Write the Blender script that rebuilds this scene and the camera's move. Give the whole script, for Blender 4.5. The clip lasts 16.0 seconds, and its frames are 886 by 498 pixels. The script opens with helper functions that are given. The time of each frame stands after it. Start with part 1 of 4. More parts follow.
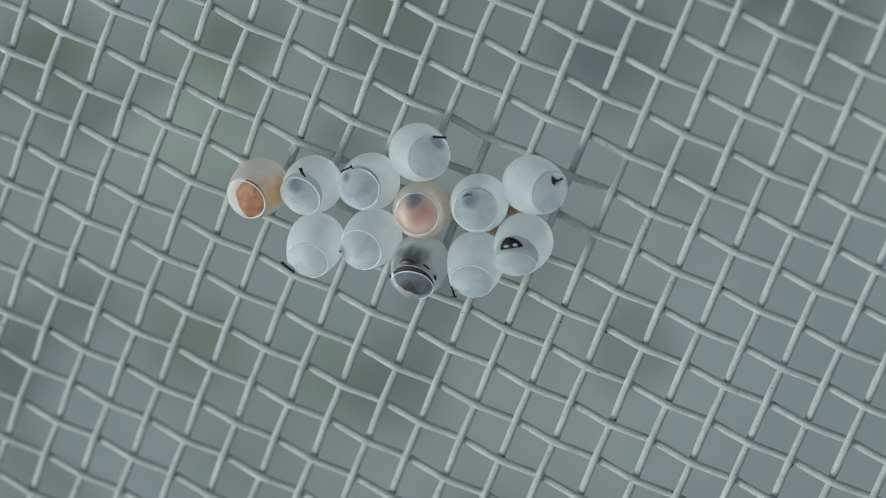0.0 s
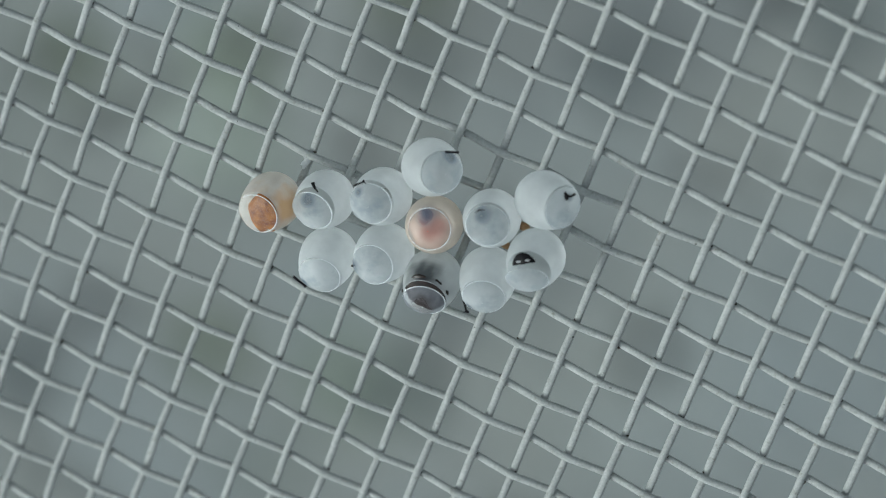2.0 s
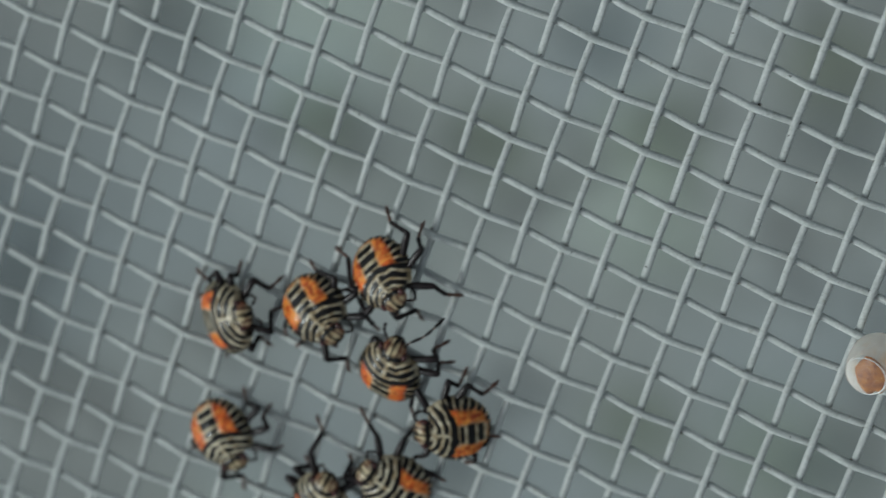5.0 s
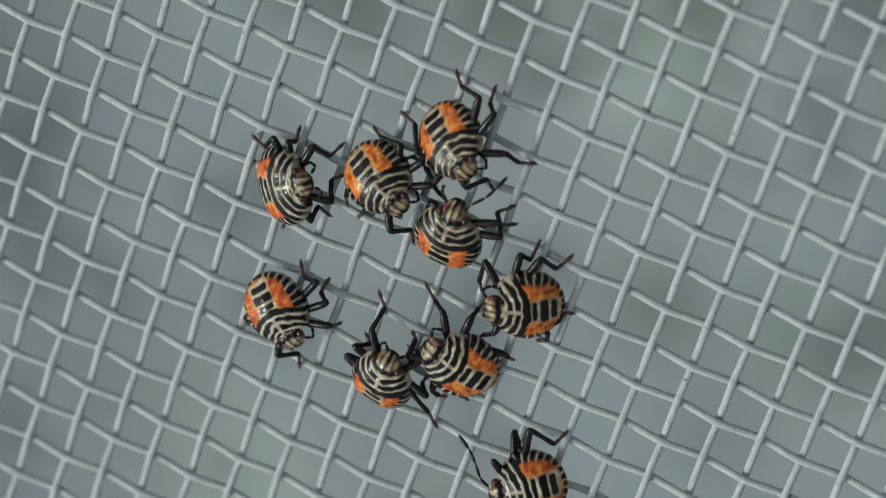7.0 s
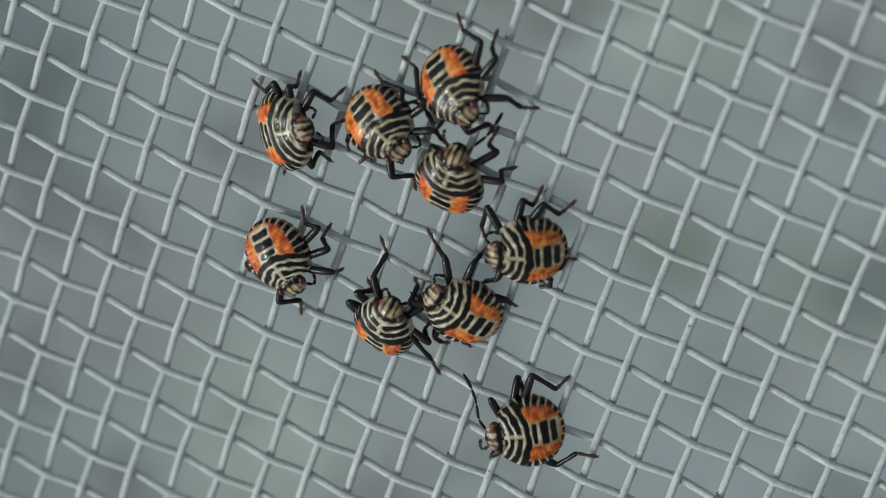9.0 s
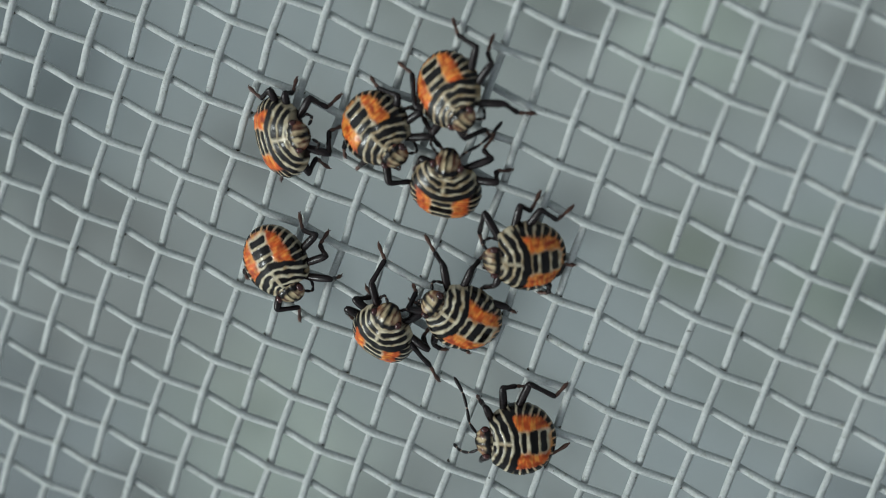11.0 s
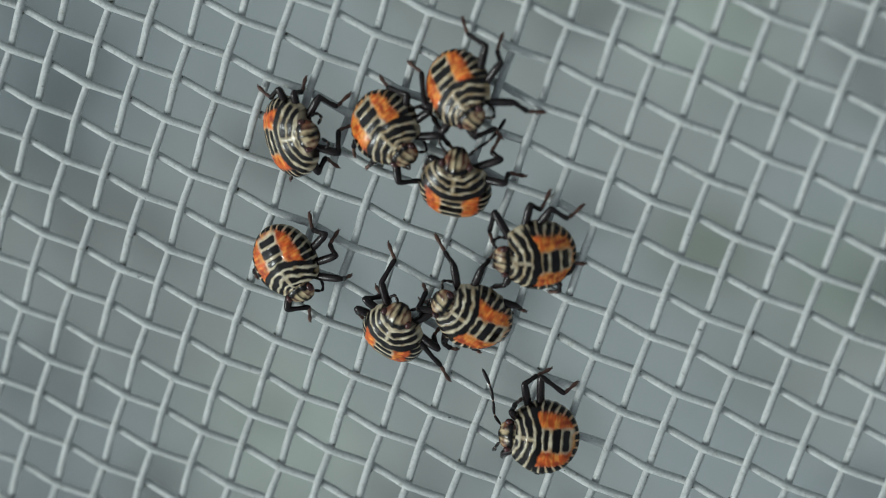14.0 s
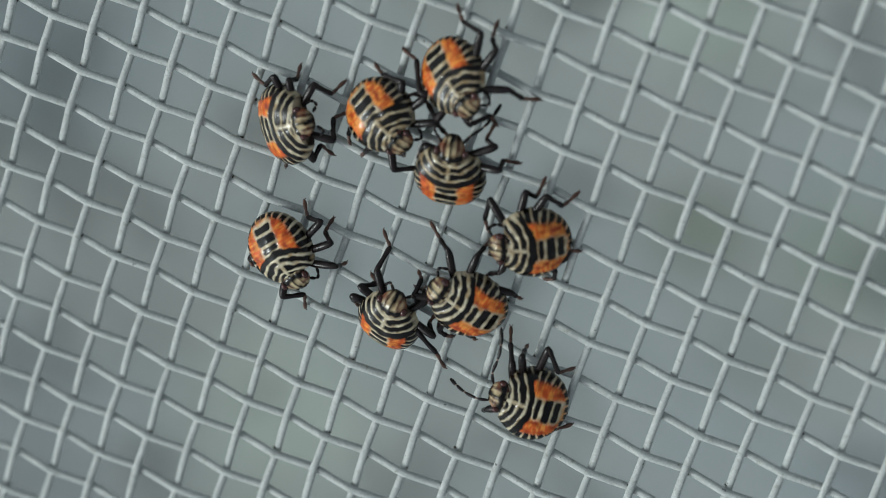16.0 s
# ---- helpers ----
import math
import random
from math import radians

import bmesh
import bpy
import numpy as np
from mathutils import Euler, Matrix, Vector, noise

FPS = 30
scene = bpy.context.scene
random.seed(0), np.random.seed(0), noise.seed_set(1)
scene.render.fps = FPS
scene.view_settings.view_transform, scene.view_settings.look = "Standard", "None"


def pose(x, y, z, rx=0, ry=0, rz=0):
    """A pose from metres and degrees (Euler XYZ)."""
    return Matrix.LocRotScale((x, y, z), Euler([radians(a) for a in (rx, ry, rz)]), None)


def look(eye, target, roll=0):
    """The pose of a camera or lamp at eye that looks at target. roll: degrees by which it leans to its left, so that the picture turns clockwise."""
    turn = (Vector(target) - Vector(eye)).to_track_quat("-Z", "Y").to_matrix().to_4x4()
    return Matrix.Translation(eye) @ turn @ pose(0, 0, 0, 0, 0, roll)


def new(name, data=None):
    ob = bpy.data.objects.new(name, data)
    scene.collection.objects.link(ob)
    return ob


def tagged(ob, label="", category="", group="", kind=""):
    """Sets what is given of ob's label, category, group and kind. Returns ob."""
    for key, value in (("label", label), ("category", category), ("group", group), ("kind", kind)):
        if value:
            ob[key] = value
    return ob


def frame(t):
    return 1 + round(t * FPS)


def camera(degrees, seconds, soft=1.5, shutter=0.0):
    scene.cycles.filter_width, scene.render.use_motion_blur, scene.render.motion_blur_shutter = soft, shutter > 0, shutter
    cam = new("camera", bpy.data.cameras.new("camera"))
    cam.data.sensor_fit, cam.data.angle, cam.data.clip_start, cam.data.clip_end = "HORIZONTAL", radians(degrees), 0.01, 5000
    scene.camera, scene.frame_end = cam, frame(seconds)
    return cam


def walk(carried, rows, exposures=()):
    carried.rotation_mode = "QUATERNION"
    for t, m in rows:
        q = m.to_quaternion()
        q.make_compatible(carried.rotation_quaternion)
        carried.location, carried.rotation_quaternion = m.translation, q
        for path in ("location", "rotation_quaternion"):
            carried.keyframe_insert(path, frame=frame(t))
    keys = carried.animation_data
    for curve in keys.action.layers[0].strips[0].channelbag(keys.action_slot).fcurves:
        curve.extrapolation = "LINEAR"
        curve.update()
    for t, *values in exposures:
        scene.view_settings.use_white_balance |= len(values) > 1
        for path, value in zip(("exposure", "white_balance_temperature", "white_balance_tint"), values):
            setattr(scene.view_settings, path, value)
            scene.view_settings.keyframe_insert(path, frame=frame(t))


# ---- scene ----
# ---- camera ----
FOV = 13.55
cam = camera(FOV, 16.0, soft=0.95, shutter=0.35)
cam.data.dof.use_dof = True
cam.data.dof.focus_distance = 0.1176
cam.data.dof.aperture_fstop = 60.0
PATH = [
    (0, 0.031341, 0.043371, 0.108310, -17.7172, 15.8942, 21.0741),
    (0.5, 0.031838, 0.043490, 0.107895, -17.7065, 16.1515, 20.9726),
    (1, 0.031690, 0.043576, 0.107772, -17.7719, 16.1351, 20.9994),
    (1.5, 0.031546, 0.043689, 0.108178, -17.7318, 16.0591, 21.1537),
    (2, 0.031247, 0.043931, 0.107845, -17.7834, 16.2443, 21.1679),
    (2.5, 0.031205, 0.044380, 0.108641, -17.9690, 16.7890, 20.7546),
    (3, 0.030683, 0.045152, 0.109649, -18.5843, 17.6670, 19.8295),
    (3.5, 0.029415, 0.045333, 0.111043, -19.0843, 18.2213, 19.3991),
    (4, 0.027504, 0.045285, 0.110456, -19.3176, 19.0190, 18.6020),
    (4.5, 0.021888, 0.045184, 0.109513, -18.7030, 19.0746, 18.5565),
    (5, 0.018287, 0.044626, 0.109407, -18.7355, 19.0716, 18.4732),
    (5.2, 0.017473, 0.040167, 0.110772, -17.3692, 19.0747, 19.5674),
    (7.3, 0.013950, 0.040261, 0.103995, -20.8521, 18.5820, 18.9197),
    (7.5, 0.014035, 0.040256, 0.103920, -21.1005, 18.6328, 18.9134),
    (8, 0.014021, 0.040337, 0.103620, -21.5196, 18.6864, 18.7909),
    (8.5, 0.014416, 0.040478, 0.103250, -21.7572, 18.8039, 18.5354),
    (9, 0.014398, 0.040147, 0.103442, -21.3161, 18.8528, 18.7495),
    (9.2, 0.015253, 0.040200, 0.102681, -21.3692, 19.3148, 18.3874),
    (11.3, 0.015275, 0.040435, 0.102523, -21.5001, 19.2284, 18.1968),
    (11.5, 0.015275, 0.040435, 0.102523, -21.5001, 19.2284, 18.1968),
    (12, 0.015387, 0.040576, 0.102144, -21.6101, 19.4107, 18.1247),
    (12.5, 0.015258, 0.040524, 0.102387, -21.6280, 19.2806, 18.0375),
    (13, 0.015176, 0.040697, 0.102129, -21.8020, 19.3139, 17.9536),
    (13.5, 0.015691, 0.040424, 0.101910, -21.5907, 19.5694, 17.9164),
    (14, 0.015408, 0.040427, 0.102133, -21.6381, 19.4280, 17.9260),
    (14.5, 0.015519, 0.040390, 0.101860, -21.6572, 19.5453, 17.9252),
    (15, 0.015379, 0.040442, 0.102149, -21.7168, 19.4334, 17.9028),
    (15.5, 0.015275, 0.040443, 0.102036, -21.8243, 19.3831, 17.9775),
    (16, 0.015180, 0.040763, 0.101883, -22.0822, 19.3152, 17.8643),
]
walk(cam, [(t, pose(*p)) for t, *p in PATH], exposures=[(0, 0.03, 5900, -1), (2, 0.05, 5900, -1), (3.5, -0.03, 5900, -1), (4, -0.06, 5900, -1), (5.2, -0.12, 5900, -1), (7.3, 0.17, 5950, 0), (16, 0.19, 5950, 0)])

# ---- light: bright overcast sky, soft sun low over the screen ----
world = bpy.data.worlds.new("overcast_sky")
scene.world = world
world.use_nodes = True
wn = world.node_tree
sky = wn.nodes.new("ShaderNodeTexSky")
sky.sky_type = "NISHITA"
sky.sun_disc = False
sky.sun_elevation = radians(45)
sky.sun_rotation = radians(233)
sky.dust_density = 4.0
haze = wn.nodes.new("ShaderNodeHueSaturation")
haze.inputs["Saturation"].default_value = 0.25
wn.links.new(sky.outputs[0], haze.inputs["Color"])
wn.links.new(haze.outputs[0], wn.nodes["Background"].inputs[0])
wn.nodes["Background"].inputs[1].default_value = 0.109
sun = new("sun", bpy.data.lights.new("sun", "SUN"))
sun.data.energy = 1.3
sun.data.angle = radians(11)
sun.data.color = (1.0, 0.97, 0.92)
sun.matrix_world = look((-0.8, -0.6, 1.0), (0, 0, 0))

MM = 0.001
PITCH = 1.411      # wire spacing, mm
WIRE = 0.125       # wire radius, mm
CRIMP = (0.138, 0.1)       # height of the weave above and below the middle plane, mm: wires along x, along y


# ---- materials ----
def nodes_of(name):
    m = bpy.data.materials.new(name)
    m.use_nodes = True
    return m, m.node_tree, m.node_tree.nodes["Principled BSDF"]


def add(tree, kind, **values):
    n = tree.nodes.new(kind)
    for k, v in values.items():
        n.inputs[k.replace("_", " ")].default_value = v
    return n


def ramp(tree, fac, stops):
    n = tree.nodes.new("ShaderNodeValToRGB")
    while len(n.color_ramp.elements) < len(stops):
        n.color_ramp.elements.new(0.5)
    for e, (p, c) in zip(n.color_ramp.elements, stops):
        e.position, e.color = p, (*c, 1)
    tree.links.new(fac, n.inputs[0])
    return n.outputs[0]


def own_coords(tree, shift=True):
    """Object coordinates, moved by a random amount from object to object."""
    tc = tree.nodes.new("ShaderNodeTexCoord")
    if not shift:
        return tc.outputs["Object"]
    info = tree.nodes.new("ShaderNodeObjectInfo")
    v = tree.nodes.new("ShaderNodeVectorMath")
    v.operation = "MULTIPLY_ADD"
    comb = tree.nodes.new("ShaderNodeCombineXYZ")
    for k in range(3):
        tree.links.new(info.outputs["Random"], comb.inputs[k])
    tree.links.new(comb.outputs[0], v.inputs[0])
    v.inputs[1].default_value = (0.37, 0.71, 0.53)
    tree.links.new(tc.outputs["Object"], v.inputs[2])
    return v.outputs[0]


def noise_tex(tree, vec, per_mm, detail=3.0, rough=0.55):
    n = add(tree, "ShaderNodeTexNoise", Scale=per_mm / MM, Detail=detail, Roughness=rough)
    tree.links.new(vec, n.inputs["Vector"])
    return n.outputs["Fac"]


def bump(tree, bsdf, height, strength, mm):
    b = add(tree, "ShaderNodeBump", Strength=strength, Distance=mm * MM)
    tree.links.new(height, b.inputs["Height"])
    tree.links.new(b.outputs[0], bsdf.inputs["Normal"])


def mixed(tree, fac, a, b):
    n = tree.nodes.new("ShaderNodeMix")
    n.data_type = "RGBA"
    for sock, v in ((n.inputs["Factor"], fac), (n.inputs[6], a), (n.inputs[7], b)):
        if hasattr(v, "links"):
            tree.links.new(v, sock)
        else:
            sock.default_value = v if isinstance(v, float) else (*v, 1)
    return n.outputs[2]


def wire_material():
    m, t, b = nodes_of("wire_coating")
    vec = own_coords(t)
    base = ramp(t, noise_tex(t, vec, 1.8, 5, 0.65), [(0.3, (0.365, 0.38, 0.362)), (0.55, (0.45, 0.465, 0.447)), (0.75, (0.53, 0.545, 0.53))])
    grime = ramp(t, noise_tex(t, vec, 4.0, 4, 0.65), [(0.57, (0, 0, 0)), (0.72, (1, 1, 1))])
    col = mixed(t, grime, base, (0.25, 0.25, 0.21))
    speck = ramp(t, noise_tex(t, vec, 5.0, 1), [(0.765, (0, 0, 0)), (0.78, (1, 1, 1))])
    col = mixed(t, speck, col, (0.06, 0.06, 0.05))
    grain = ramp(t, noise_tex(t, vec, 13.0, 3, 0.7), [(0.42, (0.33, 0.345, 0.33)), (0.6, (0.60, 0.615, 0.60))])
    col = mixed(t, 0.28, col, grain)
    t.links.new(col, b.inputs["Base Color"])
    b.inputs["Roughness"].default_value = 0.8
    b.inputs["Specular IOR Level"].default_value = 0.3
    bump(t, b, noise_tex(t, vec, 8.0, 5, 0.75), 0.95, 0.048)
    return m


GROUND_Z = -95.0
DARK_TONE, GREEN_TONE, PALE, OLIVE = (0.56, 0.59, 0.60), (0.78, 0.84, 0.72), (1.2, 1.26, 1.16), (0.62, 0.66, 0.55)
# ground blotches, with vignette darkening at the left and brighter areas painted in
BLOTCHES_AND_SHADE = [(-54, -53, 7.0, (0.82, 0.86, 0.89)), (-28, -43, 6.0, (0.87, 0.89, 0.88)), (-18.8, -68.9, 4.0, (1.14, 1.14, 1.12)), (-6, -30.5, 3.6, DARK_TONE), (-16, -35, 3.0, GREEN_TONE), (-25, -40, 3.0, (0.5, 0.54, 0.44)), (-51, -61, 6.0, DARK_TONE), (-11, -53, 3.0, OLIVE), (-20.7, -60.4, 3.0, DARK_TONE),
          (16.6, -17.8, 3.0, DARK_TONE), (-2.3, -51, 4.0, GREEN_TONE), (-46.5, -41, 4.5, DARK_TONE), (-31.4, -76.6, 7.0, PALE), (-58, -70, 5.0, GREEN_TONE),
          (6.5, -25.5, 3.2, DARK_TONE), (-21, -30.5, 3.0, DARK_TONE), (-7.5, -26, 3.0, OLIVE), (-15.5, -40, 4.5, PALE), (-38, -36, 6.0, PALE), (-12, -41.5, 3.5, (0.85, 0.87, 0.85)),
          (1.0, -50.5, 2.6, DARK_TONE), (-5.5, -58.5, 3.0, (0.84, 0.87, 0.85)), (-35.5, -43, 2.6, OLIVE), (12, -43, 8.0, (1.16, 1.17, 1.16))]


def ground_material():
    m, t, b = nodes_of("grey_ground")
    vec = own_coords(t, False)
    big = noise_tex(t, vec, 0.035, 2, 0.5)
    col = ramp(t, big, [(0.34, (0.155, 0.166, 0.166)), (0.5, (0.21, 0.225, 0.22)), (0.66, (0.235, 0.255, 0.255))])
    hue = ramp(t, noise_tex(t, vec, 0.06, 2, 0.5), [(0.38, (1.01, 1.0, 0.975)), (0.62, (0.975, 1.01, 1.045))])
    cast = t.nodes.new("ShaderNodeMix")
    cast.data_type, cast.blend_type = "RGBA", "MULTIPLY"
    cast.inputs["Factor"].default_value = 1.0
    t.links.new(col, cast.inputs[6])
    t.links.new(hue, cast.inputs[7])
    col = cast.outputs[2]
    clump = ramp(t, noise_tex(t, vec, 0.13, 2, 0.45), [(0.33, (0.3, 0.3, 0.3)), (0.44, (1, 1, 1))])
    mul = t.nodes.new("ShaderNodeMix")
    mul.data_type, mul.blend_type = "RGBA", "MULTIPLY"
    mul.inputs["Factor"].default_value = 0.5
    t.links.new(col, mul.inputs[6])
    t.links.new(clump, mul.inputs[7])
    # soft dark and pale blotches; lens shading and brightness are painted in too
    warp = add(t, "ShaderNodeTexNoise", Scale=0.12 / MM, Detail=2.0)
    t.links.new(vec, warp.inputs["Vector"])
    shift = t.nodes.new("ShaderNodeVectorMath")
    shift.operation = "MULTIPLY_ADD"
    t.links.new(warp.outputs["Color"], shift.inputs[0])
    shift.inputs[1].default_value = (0.005, 0.005, 0.0)
    t.links.new(vec, shift.inputs[2])
    out = mul.outputs[2]
    for x, y, r, tone in BLOTCHES_AND_SHADE:
        d = t.nodes.new("ShaderNodeVectorMath")
        d.operation = "DISTANCE"
        d.inputs[1].default_value = ((x + 2.5) * MM, (y + 2.5) * MM, GROUND_Z * MM)
        t.links.new(shift.outputs[0], d.inputs[0])
        m_r = t.nodes.new("ShaderNodeMapRange")
        m_r.interpolation_type = "SMOOTHSTEP"
        m_r.inputs["From Min"].default_value, m_r.inputs["From Max"].default_value = r * 1.7 * MM, r * 0.1 * MM
        t.links.new(d.outputs["Value"], m_r.inputs["Value"])
        s = t.nodes.new("ShaderNodeMix")
        s.data_type, s.blend_type = "RGBA", "MULTIPLY"
        t.links.new(m_r.outputs[0], s.inputs["Factor"])
        t.links.new(out, s.inputs[6])
        s.inputs[7].default_value = (*tone, 1)
        out = s.outputs[2]
    fine = ramp(t, noise_tex(t, vec, 0.6, 3), [(0.35, (0.17, 0.175, 0.16)), (0.65, (0.25, 0.26, 0.25))])
    t.links.new(mixed(t, 0.12, out, fine), b.inputs["Base Color"])
    b.inputs["Roughness"].default_value = 0.9
    bump(t, b, noise_tex(t, vec, 0.4, 4), 0.4, 1.0)
    return m


def shell_material(name, tint, clear, blotch=None, amount=0.0, smoke=None):
    """Milky, papery egg shell that lets light through; clear is the share that is seen through."""
    m, t, b = nodes_of(name)
    vec = own_coords(t)
    light = tuple(min(1.0, c * 1.04) for c in tint)
    dark = tuple(c * 0.9 for c in tint)
    col = ramp(t, noise_tex(t, vec, 1.6, 3), [(0.3, dark), (0.7, light)])
    if blotch:
        f = ramp(t, noise_tex(t, vec, 1.4, 4, 0.6), [(0.46 - amount, (0, 0, 0)), (0.7 - amount, (1, 1, 1))])
        col = mixed(t, f, col, blotch)
        # whitish flecks in the colour, standing in for blotchy highlights
        pale_fleck = ramp(t, noise_tex(t, vec, 4.5, 4, 0.7), [(0.58, (0, 0, 0)), (0.72, (0.7, 0.7, 0.7))])
        col = mixed(t, pale_fleck, col, light)
    if smoke:
        at = t.nodes.new("ShaderNodeAttribute")
        at.attribute_name = "smudge"
        col = mixed(t, at.outputs["Fac"], col, smoke)
    t.links.new(col, b.inputs["Base Color"])
    b.inputs["Roughness"].default_value = 0.33
    bump(t, b, noise_tex(t, vec, 5.0, 4), 0.3, 0.02)
    trans = t.nodes.new("ShaderNodeBsdfTranslucent")
    t.links.new(col, trans.inputs[0])
    see = t.nodes.new("ShaderNodeBsdfTransparent")
    m1, m2 = t.nodes.new("ShaderNodeMixShader"), t.nodes.new("ShaderNodeMixShader")
    m1.inputs[0].default_value, m2.inputs[0].default_value = 0.68, clear
    t.links.new(b.outputs[0], m1.inputs[1])
    t.links.new(trans.outputs[0], m1.inputs[2])
    t.links.new(m1.outputs[0], m2.inputs[1])
    t.links.new(see.outputs[0], m2.inputs[2])
    t.links.new(m2.outputs[0], t.nodes["Material Output"].inputs[0])
    return m


def plain_material(name, a, b_col, rough, per_mm=3.0, rel=0.2, gloss=0.5, smoke=None, flush=None):
    m, t, b = nodes_of(name)
    vec = own_coords(t)
    col = ramp(t, noise_tex(t, vec, per_mm, 3), [(0.3, a), (0.7, b_col)])
    if flush:
        at = t.nodes.new("ShaderNodeAttribute")
        at.attribute_name = "flush"
        col = mixed(t, at.outputs["Fac"], col, flush)
    if smoke:
        at = t.nodes.new("ShaderNodeAttribute")
        at.attribute_name = "smudge"
        col = mixed(t, at.outputs["Fac"], col, smoke)
    t.links.new(col, b.inputs["Base Color"])
    b.inputs["Roughness"].default_value = rough
    b.inputs["Specular IOR Level"].default_value = gloss
    bump(t, b, noise_tex(t, vec, per_mm * 3, 2), rel, 0.02)
    return m


def cuticle_material():
    """Glossy cuticle; the markings come from the mesh's own colour layer."""
    m, t, b = nodes_of("marked_cuticle")
    at = t.nodes.new("ShaderNodeAttribute")
    at.attribute_name = "marking"
    vec = own_coords(t)
    tone = ramp(t, noise_tex(t, vec, 4.0, 3), [(0.3, (0.72, 0.72, 0.72)), (0.7, (1.1, 1.08, 1.05))])
    mul = t.nodes.new("ShaderNodeMix")
    mul.data_type, mul.blend_type = "RGBA", "MULTIPLY"
    mul.inputs["Factor"].default_value = 1.0
    t.links.new(at.outputs["Color"], mul.inputs[6])
    t.links.new(tone, mul.inputs[7])
    t.links.new(mul.outputs[2], b.inputs["Base Color"])
    b.inputs["Roughness"].default_value = 0.15
    b.inputs["Specular IOR Level"].default_value = 0.22
    bump(t, b, noise_tex(t, vec, 3.5, 4), 0.45, 0.04)
    return m


M_WIRE = wire_material()
M_GROUND = ground_material()
M_SHELL = shell_material("milky_shell", (0.93, 0.947, 0.945), 0.18)
M_LID = shell_material("milky_lid", (0.83, 0.865, 0.885), 0.46, (0.55, 0.62, 0.68), 0.0, (0.13, 0.19, 0.28))
M_SHELL_ORANGE = shell_material("orange_shell", (0.91, 0.88, 0.83), 0.14, (0.87, 0.76, 0.62), -0.06, (0.80, 0.50, 0.24))
M_LID_ORANGE = shell_material("orange_lid", (0.88, 0.85, 0.8), 0.86, (0.8, 0.62, 0.45), -0.05)
M_SHELL_PINK = shell_material("pink_shell", (0.90, 0.83, 0.75), 0.10)
M_LID_PINK = shell_material("pink_lid", (0.88, 0.81, 0.76), 0.66, (0.82, 0.7, 0.64), 0.0, (0.24, 0.28, 0.36))
M_SHELL_DARK = shell_material("smoky_shell", (0.90, 0.92, 0.92), 0.10, smoke=(0.05, 0.06, 0.07))
M_LID_DARK = shell_material("smoky_lid", (0.70, 0.73, 0.79), 0.5, (0.42, 0.44, 0.5), 0.1, (0.12, 0.08, 0.07))
M_LID_GLINT = plain_material("white_lid_glint", (0.80, 0.84, 0.85), (0.9, 0.93, 0.94), 0.3)
M_BURSTER = plain_material("black_burster", (0.004, 0.004, 0.005), (0.014, 0.012, 0.014), 0.4, gloss=0.15)
M_RESIDUE_ORANGE = plain_material("orange_residue", (0.15, 0.042, 0.024), (0.46, 0.19, 0.04), 0.5, 4.0)
M_RESIDUE_PINK = plain_material("pink_residue", (0.58, 0.38, 0.31), (0.72, 0.58, 0.48), 0.5, 2.2, smoke=(0.06, 0.08, 0.14), flush=(0.40, 0.11, 0.08))
M_RESIDUE_DARK = plain_material("dark_residue", (0.002, 0.002, 0.002), (0.035, 0.017, 0.01), 0.4, 6.0)
M_GRIME_SHADE = plain_material("brown_grime_shade", (0.035, 0.03, 0.024), (0.13, 0.115, 0.09), 0.8, 6.0, 0.6, 0.2)
M_GLUE = plain_material("dried_secretion", (0.2, 0.09, 0.03), (0.5, 0.3, 0.14), 0.4)
M_CUTICLE = cuticle_material()
M_LEG = plain_material("black_leg", (0.006, 0.0045, 0.0045), (0.018, 0.012, 0.012), 0.22, 4.0, 0.6, 0.22)
M_TARSUS = plain_material("brown_tarsus", (0.035, 0.017, 0.013), (0.105, 0.05, 0.034), 0.4, 4.0, 0.3, 0.3)
M_JOINT = plain_material("pale_joint", (0.16, 0.09, 0.06), (0.30, 0.20, 0.14), 0.4, 4.0, 0.3, 0.3)
M_EYE = plain_material("red_eye", (0.022, 0.006, 0.005), (0.06, 0.012, 0.01), 0.14)


# ---- mesh helpers (millimetres in, metres out) ----
def part(name, bm, material, parent=None, label="", smooth=True):
    me = bpy.data.meshes.new(name)
    bmesh.ops.recalc_face_normals(bm, faces=bm.faces)
    bm.transform(Matrix.Scale(MM, 4))
    bm.to_mesh(me)
    bm.free()
    me.materials.append(material)
    if smooth:
        me.polygons.foreach_set("use_smooth", [True] * len(me.polygons))
    ob = new(name, me)
    ob.parent = parent
    return tagged(ob, label)


def skin(bm, rings, closed=True, caps=True):
    """Faces between rings of points."""
    made = [[bm.verts.new(p) for p in ring] for ring in rings]
    n = len(rings[0])
    for a, b in zip(made, made[1:]):
        for k in range(n if closed else n - 1):
            bm.faces.new((a[k], a[(k + 1) % n], b[(k + 1) % n], b[k]))
    if caps:
        bm.faces.new(made[0])
        bm.faces.new(made[-1])
    return made


def tube(points, radii, sides=8, bm=None):
    bm = bm or bmesh.new()
    pts = [Vector(p) for p in points]
    rings, side = [], None
    for k, p in enumerate(pts):
        d = (pts[min(k + 1, len(pts) - 1)] - pts[max(k - 1, 0)]).normalized()
        if side is None:
            side = d.orthogonal().normalized()
        side = (side - d * side.dot(d)).normalized()
        up = d.cross(side)
        rings.append([p + (side * math.cos(a) + up * math.sin(a)) * radii[k]
                      for a in (2 * math.pi * j / sides for j in range(sides))])
    skin(bm, rings)
    return bm


